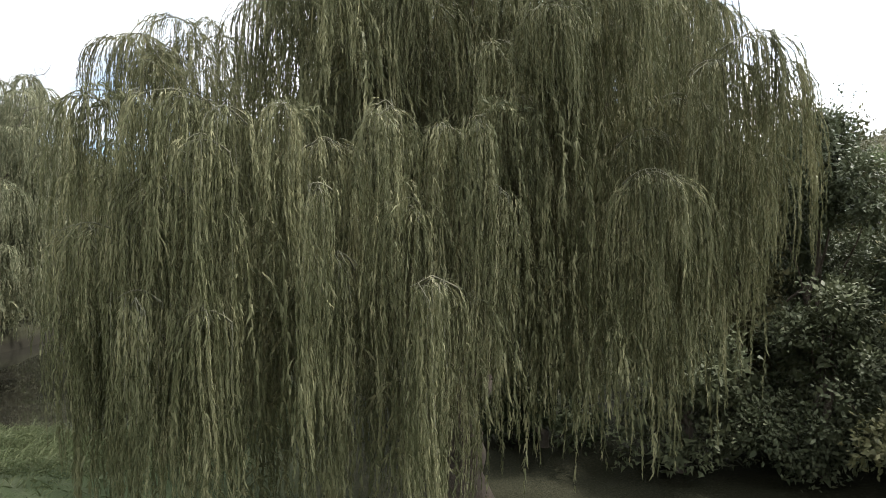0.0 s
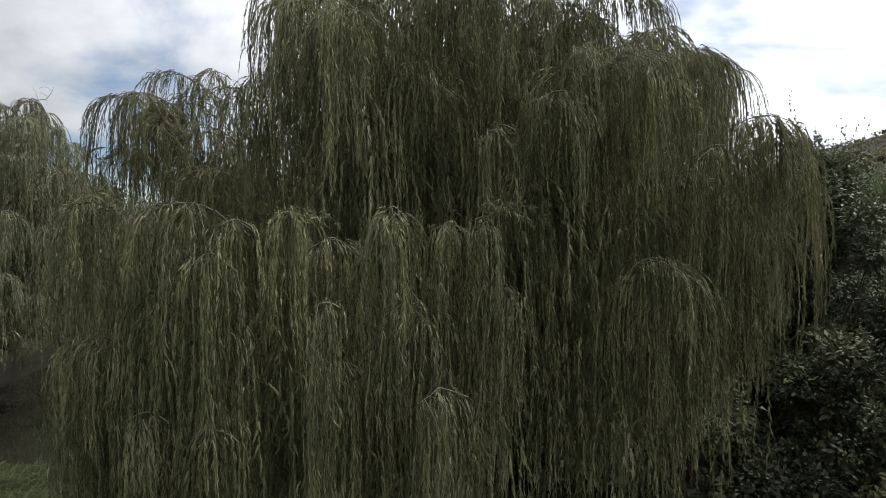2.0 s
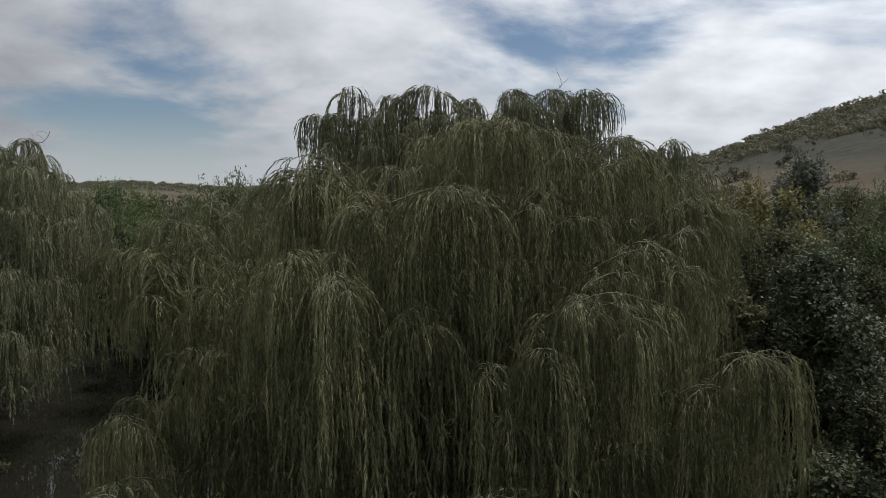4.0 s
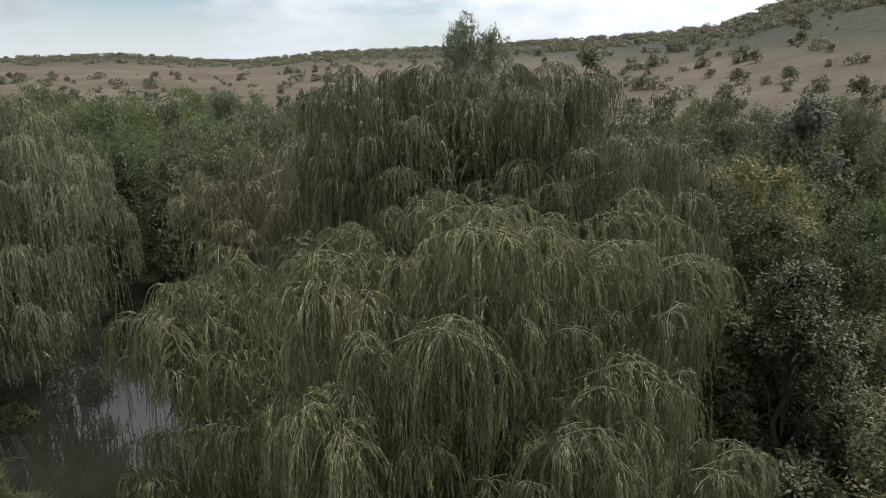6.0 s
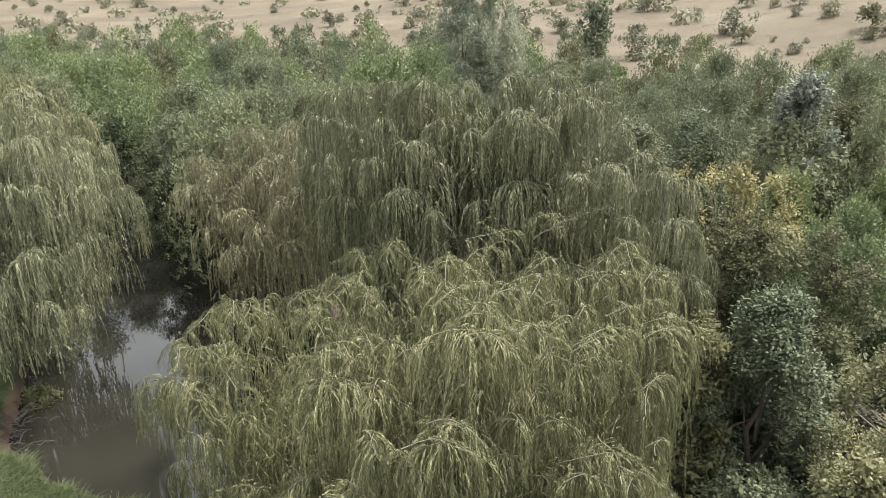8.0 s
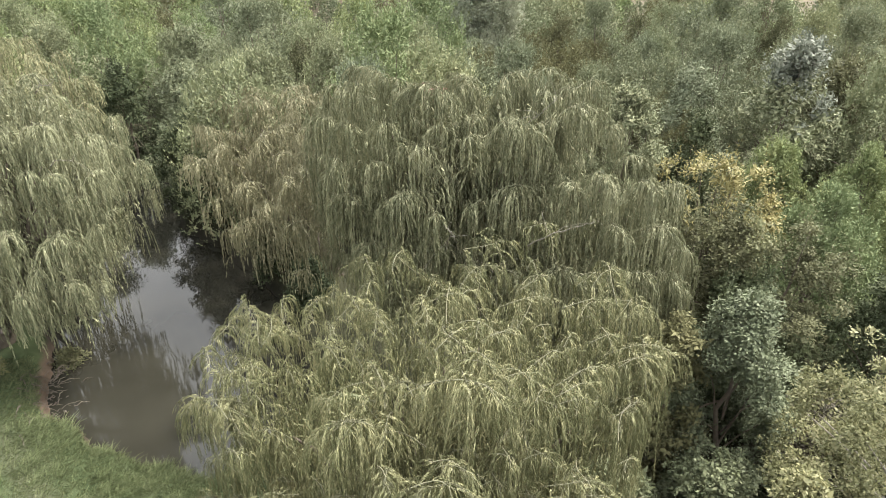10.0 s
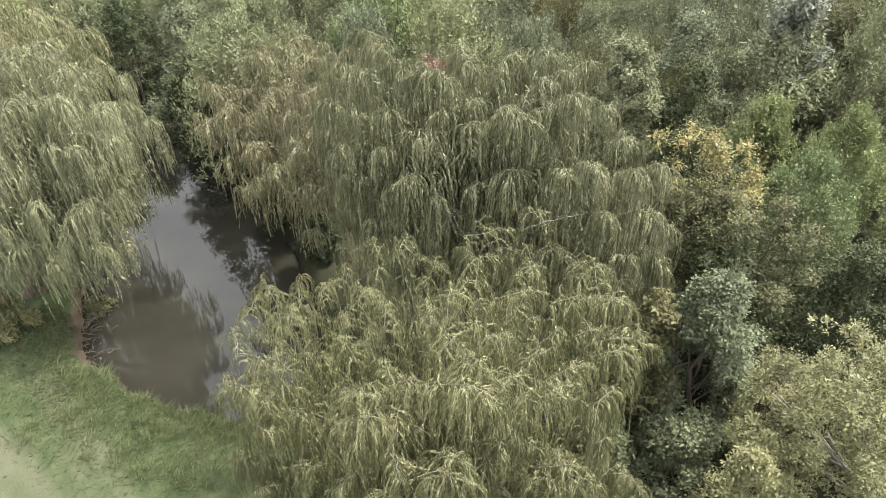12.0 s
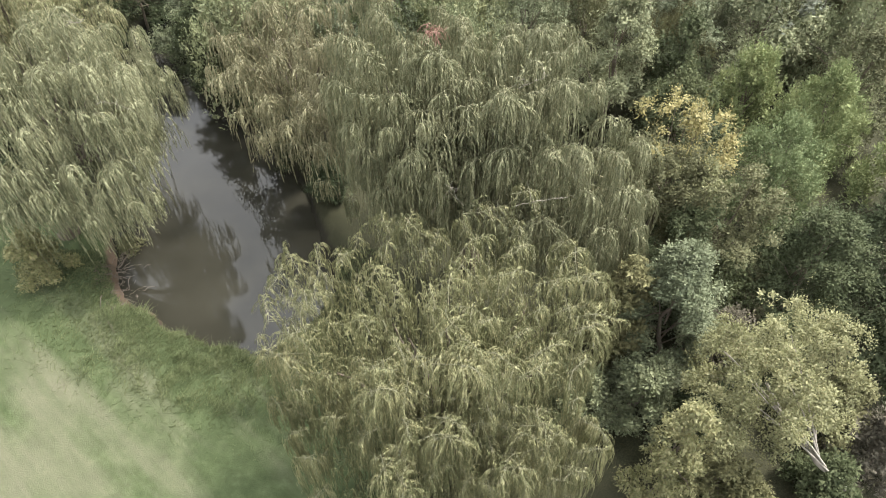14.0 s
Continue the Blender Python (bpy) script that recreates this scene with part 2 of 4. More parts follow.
def ground_material():
    m, nt, bsdf, out = material("meadow_ground")
    broad, mid, fine = noise_node(nt, 1.0, 5, 0.6), noise_node(nt, 1.6, 6, 0.65), noise_node(nt, 22, 4, 0.7)
    grass = ramp_node(nt, mid.outputs["Fac"], [(0.3, (0.031, 0.042, 0.018)), (0.55, (0.046, 0.06, 0.027)), (0.75, (0.072, 0.084, 0.043))])
    # paler beige streaks run along one direction
    streaks = nt.nodes.new("ShaderNodeMapping")
    streaks.vector_type = "TEXTURE"
    streaks.inputs["Rotation"].default_value = (0, 0, radians(-41))
    streaks.inputs["Scale"].default_value = (9.0, 1.5, 3.0)
    nt.links.new(broad.inputs["Vector"].links[0].from_socket, streaks.inputs["Vector"])
    nt.links.new(streaks.outputs[0], broad.inputs["Vector"])
    beige = ramp_node(nt, fine.outputs["Fac"], [(0.3, (0.088, 0.084, 0.056)), (0.7, (0.125, 0.118, 0.084))])
    geo, sep = nt.nodes.new("ShaderNodeNewGeometry"), nt.nodes.new("ShaderNodeSeparateXYZ")
    nt.links.new(geo.outputs["Position"], sep.inputs[0])
    paleness = nt.nodes.new("ShaderNodeMapRange")
    paleness.inputs["From Min"].default_value, paleness.inputs["From Max"].default_value = 0.09, 0.48
    corner = nt.nodes.new("ShaderNodeVectorMath")
    corner.operation = "DISTANCE"
    corner.inputs[1].default_value = (-20.0, 5.0, 0.0)
    nt.links.new(geo.outputs["Position"], corner.inputs[0])
    # the beige fades with distance from this corner
    bare = nt.nodes.new("ShaderNodeMath")
    bare.operation = "MULTIPLY_ADD"
    bare.inputs[1].default_value = -0.031
    nt.links.new(corner.outputs["Value"], bare.inputs[0])
    nt.links.new(broad.outputs["Fac"], bare.inputs[2])
    nt.links.new(bare.outputs[0], paleness.inputs["Value"])
    lawn = mixed(nt, paleness.outputs[0], grass.outputs[0], beige.outputs[0])
    # bare reddish clay wherever the bank drops to the water
    clay = ramp_node(nt, mid.outputs["Fac"], [(0.3, (0.06, 0.045, 0.033)), (0.7, (0.14, 0.10, 0.072))])
    drop = nt.nodes.new("ShaderNodeMapRange")
    drop.inputs["From Min"].default_value, drop.inputs["From Max"].default_value = -0.3, -0.55
    nt.links.new(sep.outputs["Z"], drop.inputs["Value"])
    # leaf litter and soil, darkened for tree shade; grass only on the open bank
    shaded_litter = ramp_node(nt, fine.outputs["Fac"], [(0.3, (0.018, 0.018, 0.011)), (0.55, (0.035, 0.035, 0.02)), (0.75, (0.07, 0.065, 0.038))])
    wood = nt.nodes.new("ShaderNodeVectorMath")
    wood.operation = "DISTANCE"
    wood.inputs[1].default_value = (-24.0, 2.0, 0.0)
    nt.links.new(geo.outputs["Position"], wood.inputs[0])
    rag = nt.nodes.new("ShaderNodeMath")
    rag.operation = "MULTIPLY_ADD"
    rag.inputs[1].default_value = 5.0
    nt.links.new(mid.outputs["Fac"], rag.inputs[0])
    nt.links.new(wood.outputs["Value"], rag.inputs[2])
    under = nt.nodes.new("ShaderNodeMapRange")
    under.inputs["From Min"].default_value, under.inputs["From Max"].default_value = 24.0, 27.5
    nt.links.new(rag.outputs[0], under.inputs["Value"])
    lawn = mixed(nt, under.outputs[0], lawn, shaded_litter.outputs[0])
    # clay only around this point, a much darker brown along the other banks
    cut = nt.nodes.new("ShaderNodeVectorMath")
    cut.operation = "DISTANCE"
    cut.inputs[1].default_value = (-15.8, 20.2, -0.5)
    nt.links.new(geo.outputs["Position"], cut.inputs[0])
    dark_bank = nt.nodes.new("ShaderNodeMapRange")
    dark_bank.inputs["From Min"].default_value, dark_bank.inputs["From Max"].default_value = 2.5, 4.5
    nt.links.new(cut.outputs["Value"], dark_bank.inputs["Value"])
    edge_soil = mixed(nt, dark_bank.outputs[0], clay.outputs[0], (0.022, 0.02, 0.014))
    near = mixed(nt, drop.outputs[0], lawn, edge_soil)
    # dry tan hillside beyond the trees
    far = nt.nodes.new("ShaderNodeVectorMath")
    far.operation = "LENGTH"
    nt.links.new(geo.outputs["Position"], far.inputs[0])
    wob = nt.nodes.new("ShaderNodeMath")
    wob.operation = "MULTIPLY_ADD"
    wob.inputs[1].default_value = 60.0
    hill_noise = noise_node(nt, 0.02, 5, 0.6)
    nt.links.new(hill_noise.outputs["Fac"], wob.inputs[0])
    nt.links.new(far.outputs["Value"], wob.inputs[2])
    edge = nt.nodes.new("ShaderNodeMapRange")
    edge.inputs["From Min"].default_value, edge.inputs["From Max"].default_value = 112, 136
    nt.links.new(wob.outputs[0], edge.inputs["Value"])
    dry_n, dots = noise_node(nt, 0.035, 8, 0.65), noise_node(nt, 0.22, 5, 0.7)
    dry = ramp_node(nt, dry_n.outputs["Fac"], [(0.3, (0.072, 0.058, 0.039)), (0.5, (0.108, 0.088, 0.06)), (0.7, (0.138, 0.116, 0.082))])
    spots = ramp_node(nt, dots.outputs["Fac"], [(0.60, (1, 1, 1)), (0.72, (0.45, 0.46, 0.40))])
    dry = mixed(nt, 1.0, dry.outputs[0], spots.outputs[0], "MULTIPLY")
    # heath on the upper slopes
    heath = ramp_node(nt, dots.outputs["Fac"], [(0.35, (0.035, 0.037, 0.026)), (0.6, (0.062, 0.061, 0.043)), (0.75, (0.105, 0.094, 0.066))])
    high = nt.nodes.new("ShaderNodeMapRange")
    high.inputs["From Min"].default_value, high.inputs["From Max"].default_value = 14, 22
    nt.links.new(sep.outputs["Z"], high.inputs["Value"])
    dry = mixed(nt, high.outputs[0], dry, heath.outputs[0])
    nt.links.new(mixed(nt, edge.outputs[0], near, dry), bsdf.inputs["Base Color"])
    bump = nt.nodes.new("ShaderNodeBump")
    bump.inputs["Strength"].default_value, bump.inputs["Distance"].default_value = 0.7, 0.06
    nt.links.new(fine.outputs["Fac"], bump.inputs["Height"])
    nt.links.new(bump.outputs[0], bsdf.inputs["Normal"])
    bsdf.inputs["Roughness"].default_value, bsdf.inputs["Specular IOR Level"].default_value = 0.95, 0.1
    return m


def water_material():
    m, nt, bsdf, out = material("murky_pond_water")
    n = noise_node(nt, 0.35, 4, 0.5)
    tone = ramp_node(nt, n.outputs["Fac"], [(0.3, (0.017, 0.0162, 0.012)), (0.7, (0.023, 0.022, 0.0165))])
    nt.links.new(tone.outputs[0], bsdf.inputs["Base Color"])
    bsdf.inputs["Roughness"].default_value, bsdf.inputs["IOR"].default_value = 0.02, 1.333
    rip = noise_node(nt, 1.3, 3, 0.5)
    bump = nt.nodes.new("ShaderNodeBump")
    bump.inputs["Strength"].default_value, bump.inputs["Distance"].default_value = 0.06, 0.02
    nt.links.new(rip.outputs["Fac"], bump.inputs["Height"])
    nt.links.new(bump.outputs[0], bsdf.inputs["Normal"])
    return m


GROUND, WATER = ground_material(), water_material()
GRASS = leaf_material("grass_blade", (0.050, 0.066, 0.030), (0.088, 0.108, 0.052), (0.154, 0.168, 0.096), 0.8, 0.25, 0.6)
REED = leaf_material("pale_tall_grass", (0.07, 0.095, 0.045), (0.125, 0.15, 0.077), (0.215, 0.235, 0.14), 0.8, 0.25, 0.6)

# ---------------------------------------------------------------- mesh helpers


def mesh_of(name, verts, faces, mat, smooth=False):
    """A mesh from arrays of vertices (n, 3) and faces (m, k)."""
    verts, faces = np.asarray(verts, np.float32), np.asarray(faces, np.int32)
    me = bpy.data.meshes.new(name)
    k = faces.shape[1]
    me.vertices.add(len(verts))
    me.vertices.foreach_set("co", verts.ravel())
    me.loops.add(faces.size)
    me.loops.foreach_set("vertex_index", faces.ravel())
    me.polygons.add(len(faces))
    me.polygons.foreach_set("loop_start", np.arange(0, faces.size, k, dtype=np.int32))
    if smooth:
        me.polygons.foreach_set("use_smooth", np.ones(len(faces), bool))
    me.materials.append(mat)
    me.update(calc_edges=True)
    return me


def child(name, me, parent, label=""):
    ob = new(name, me)
    ob.parent = parent
    return tagged(ob, label)


def joined(pieces):
    verts, faces, base = [], [], 0
    for v, f in pieces:
        verts.append(v)
        faces.append(f + base)
        base += len(v)
    return np.concatenate(verts), np.concatenate(faces)


def tube(points, radii, sides=7, rough=0.0, rng=None):
    """A tapered tube along points, closed at its end by its own thinness."""
    p, r = np.asarray(points, float), np.asarray(radii, float)
    t = np.gradient(p, axis=0)
    t /= np.linalg.norm(t, axis=1)[:, None] + 1e-9
    ref = np.where(np.abs(t[:, 2:3]) > 0.9, [[1.0, 0, 0]], [[0, 0, 1.0]])
    u = np.cross(t, ref)
    u /= np.linalg.norm(u, axis=1)[:, None] + 1e-9
    w = np.cross(t, u)
    a = np.arange(sides) * 2 * np.pi / sides
    rr = r[:, None] * (1 + (rng.normal(0, rough, (len(p), sides)) if rng is not None and rough else 0))
    v = p[:, None] + rr[..., None] * (np.cos(a)[None, :, None] * u[:, None] + np.sin(a)[None, :, None] * w[:, None])
    i, j = np.meshgrid(np.arange(len(p) - 1), np.arange(sides), indexing="ij")
    k = (j + 1) % sides
    f = np.stack([i * sides + j, i * sides + k, (i + 1) * sides + k, (i + 1) * sides + j], -1).reshape(-1, 4)
    return v.reshape(-1, 3), f


def bend(a, b, n, lift, rng, wobble=0.08):
    """Points from a to b on a rising arc with small kinks."""
    a, b = np.asarray(a, float), np.asarray(b, float)
    s = np.linspace(0, 1, n)[:, None]
    p = a + (b - a) * s
    p[:, 2] += lift * np.sin(np.pi * s[:, 0]) ** 0.9
    p[1:-1] += rng.normal(0, wobble, (n - 2, 3))
    return p


def unit(v):
    return v / (np.linalg.norm(v, axis=-1, keepdims=True) + 1e-9)


def leaf_tris(base, way, side, length, width):
    """Plain three-cornered leaves for trees that stay far off."""
    half = side * (width * 0.6)[:, None]
    v = np.stack([base - half, base + half, base + way * length[:, None]], 1)
    return v.reshape(-1, 3), np.arange(len(base) * 3).reshape(-1, 3)


def leaf_quads(base, way, side, length, width):
    """Pointed leaves: four corners, widest a little before the middle."""
    mid = base + way * (length * 0.45)[:, None]
    v = np.stack([base, mid + side * (width / 2)[:, None], base + way * length[:, None], mid - side * (width / 2)[:, None]], 1)
    return v.reshape(-1, 3), np.arange(len(base) * 4).reshape(-1, 4)


# ---------------------------------------------------------------- the land
POND = np.array([(-16.2, 21.6), (-15.6, 19.9), (-14.6, 18.6), (-12.1, 17.3), (-9.9, 16.3), (-8.0, 16.0), (-6.3, 17.0), (-5.4, 19.5),
                 (-6.2, 23.0), (-7.2, 25.5), (-9.7, 29.2), (-12.0, 31.6), (-14.8, 33.8), (-16.2, 37.0), (-17.5, 42.0), (-20.5, 45.0),
                 (-22.5, 40.0), (-22.0, 33.0), (-21.5, 28.5), (-19.0, 25.6), (-17.0, 23.6)])
WATER_LEVEL = -0.9


def pond_distance(x, y):
    """Metres from the pond's edge, negative inside."""
    a, b = POND, np.roll(POND, -1, 0)
    p = np.stack([x, y], -1)[:, None]
    ab = (b - a)[None]
    s = np.clip(((p - a[None]) * ab).sum(-1) / (ab ** 2).sum(-1), 0, 1)
    d = np.linalg.norm(p - (a[None] + s[..., None] * ab), axis=-1).min(1)
    crossing = ((a[None, :, 1] > p[..., 1]) != (b[None, :, 1] > p[..., 1]))
    xi = a[:, 0] + (p[..., 1] - a[None, :, 1]) / (ab[..., 1] + 1e-12) * ab[..., 0]
    inside = (crossing & (p[..., 0] < xi)).sum(1) % 2 == 1
    return np.where(inside, -d, d)


def wavy(x, y, f, seed):
    r = np.random.RandomState(seed)
    out = 0
    for k in range(5):
        a, ph = r.uniform(0, 6.283), r.uniform(0, 6.283)
        g = f * 1.7 ** k
        out = out + 0.6 ** k * np.sin(g * (x * math.cos(a) + y * math.sin(a)) + ph)
    return out


RIDGE_AZ = [-180, -60, -35, -25, -16, -10, 0, 10, 18, 22, 26, 30, 34, 50, 90, 180]
RIDGE_EL = [1.0, 0.8, 0.8, 1.35, 0.95, 1.45, 1.95, 2.5, 3.1, 3.8, 5.3, 6.5, 7.6, 9.0, 4.0, 1.0]
RIDGE_FAR = [900, 900, 900, 850, 800, 700, 620, 580, 540, 500, 470, 450, 450, 450, 600, 900]


def land(x, y):
    """Height of the ground, the pond's hollow apart."""
    x, y = np.asarray(x, float), np.asarray(y, float)
    d, az = np.hypot(x, y), np.degrees(np.arctan2(x, y))
    far = np.interp(az, RIDGE_AZ, RIDGE_FAR)
    top = 10.5 + far * np.tan(np.radians(np.interp(az, RIDGE_AZ, RIDGE_EL)))
    s = np.clip((d - 85) / (far - 85), 0, 1)
    z = top * s ** 1.15
    z = np.where(d > far, top * np.clip(1 - (d - far) / 2500, 0, 1), z)
    z = z + np.clip((d - 60) / 200, 0, 1) * (0.9 * wavy(x, y, 0.02, 3))
    return z + 0.05 * wavy(x, y, 0.9, 5) * np.clip(1 - d / 120, 0, 1)


def ground_height(x, y):
    z = land(x, y)
    p = pond_distance(np.ravel(np.asarray(x, float)), np.ravel(np.asarray(y, float))).reshape(np.shape(x))
    p = p + 0.16 * wavy(np.asarray(x), np.asarray(y), 1.6, 9)
    s = np.clip((p + 0.35) / 0.9, 0, 1)
    return np.where(p < 0.55, z * s + (-1.75 - 0.15 * np.clip(-p, 0, 2)) * (1 - s) ** 1.2, z)


def build_land():
    n, k, reach = 270, 6.6, 2600.0
    u = np.linspace(-1, 1, n)
    g = reach / math.sinh(k) * np.sinh(k * u)
    x, y = np.meshgrid(g - 9.0, g + 19.0, indexing="ij")
    z = ground_height(x, y)
    i, j = np.meshgrid(np.arange(n - 1), np.arange(n - 1), indexing="ij")
    f = np.stack([i * n + j, (i + 1) * n + j, (i + 1) * n + j + 1, i * n + j + 1], -1).reshape(-1, 4)
    me = mesh_of("ground", np.stack([x, y, z], -1).reshape(-1, 3), f, GROUND, True)
    tagged(new("ground", me), "green meadow with clay pond bank rising to dry tan hills", "ground", kind="structure")
    x0, y0, x1, y1 = -25.0, 14.0, -3.5, 48.0
    v = [(x0, y0, WATER_LEVEL), (x1, y0, WATER_LEVEL), (x1, y1, WATER_LEVEL), (x0, y1, WATER_LEVEL)]
    tagged(new("water", mesh_of("water", v, [(0, 1, 2, 3)], WATER)), "still murky brown pond water mirroring sky and willows", "water", kind="structure")


build_land()


def floor_at(x, y):
    return float(ground_height(np.array([x]), np.array([y]))[0])


# ---------------------------------------------------------------- willows


def arcs(rng, start, azimuth, rise, curl, length, group=None, m=18):
    """Points (n, m, 3) along strands that leave start at an angle, arch over and hang."""
    n = len(start)
    s = np.linspace(0, 1, m)[None] * length[:, None]
    th = -np.pi / 2 + (rise + np.pi / 2)[:, None] * np.exp(-s / curl[:, None])
    ds = (length / (m - 1))[:, None]
    h = np.cumsum(np.cos(th) * ds, 1) - np.cos(th[:, :1]) * ds
    z = np.cumsum(np.sin(th) * ds, 1) - np.sin(th[:, :1]) * ds
    sway = (rng.uniform(0, 6.28, n) if group is None else group * 2.399 % 6.283)[:, None]
    amp = 0.04 * np.clip(s / 1.0, 0, 1)
    az = azimuth[:, None]
    px = start[:, :1] + h * np.cos(az) + amp * np.sin(2.1 * s + sway)
    py = start[:, 1:2] + h * np.sin(az) + amp * np.cos(1.7 * s + 2 * sway)
    return np.stack([px, py, start[:, 2:3] + z], -1)


def leafy(rng, p, length, leaf, step, twig_sides=0, twig_radius=0.0042, splay=(8, 32)):
    """Leaves, and twigs where wanted, along the strands p, as (verts, faces)."""
    n, m = p.shape[:2]
    count = np.maximum(3, (length / step)).astype(int)
    who = np.repeat(np.arange(n), count)
    first = np.repeat(np.cumsum(count) - count, count)
    q = (np.arange(len(who)) - first + rng.uniform(0, 1, len(who))) / count[who]
    q = np.clip(0.04 + 0.96 * q, 0, 0.999) * (m - 1)
    i = np.minimum(q.astype(int), m - 2)
    f = (q - i)[:, None]
    base = p[who, i] * (1 - f) + p[who, i + 1] * f
    way = unit(p[who, i + 1] - p[who, i])
    spread = unit(rng.normal(0, 1, (len(who), 3)))
    lean = np.radians(rng.uniform(*splay, len(who)))[:, None]
    d = way * np.cos(lean) + spread * np.sin(lean)
    d[:, 2] -= 0.25
    d = unit(d)
    side = unit(np.cross(d, unit(rng.normal(0, 1, d.shape))))
    size = leaf[0] * rng.uniform(0.65, 1.15, len(who)) * np.where(q / (m - 1) > 0.9, 0.7, 1)
    half = side * (size * leaf[1] / 2)[:, None]
    root = base + d * (size * 0.12)[:, None]
    leaves = np.stack([root - half, root + half, base + d * size[:, None]], 1).reshape(-1, 3), np.arange(len(base) * 3).reshape(-1, 3)
    twigs = None
    if twig_sides:
        keep = [0, 1, 2, 4, 8]
        pk = p[::3, keep]
        n = len(pk)
        a = np.arange(twig_sides) * 2 * np.pi / twig_sides
        ring = np.stack([np.cos(a), np.sin(a), np.zeros_like(a)], -1) + np.stack([np.zeros_like(a), np.zeros_like(a), np.cos(a)], -1) * 0.7
        r = twig_radius * np.linspace(1, 0.35, len(keep))
        v = (pk[:, :, None] + ring[None, None] * r[None, :, None, None]).reshape(-1, 3)
        c, k = len(keep), twig_sides
        b, i2, j2 = np.meshgrid(np.arange(n), np.arange(c - 1), np.arange(k), indexing="ij")
        o = b * c * k
        twigs = v, np.stack([o + i2 * k + j2, o + i2 * k + (j2 + 1) % k, o + (i2 + 1) * k + (j2 + 1) % k, o + (i2 + 1) * k + j2], -1).reshape(-1, 4)
    return leaves, twigs


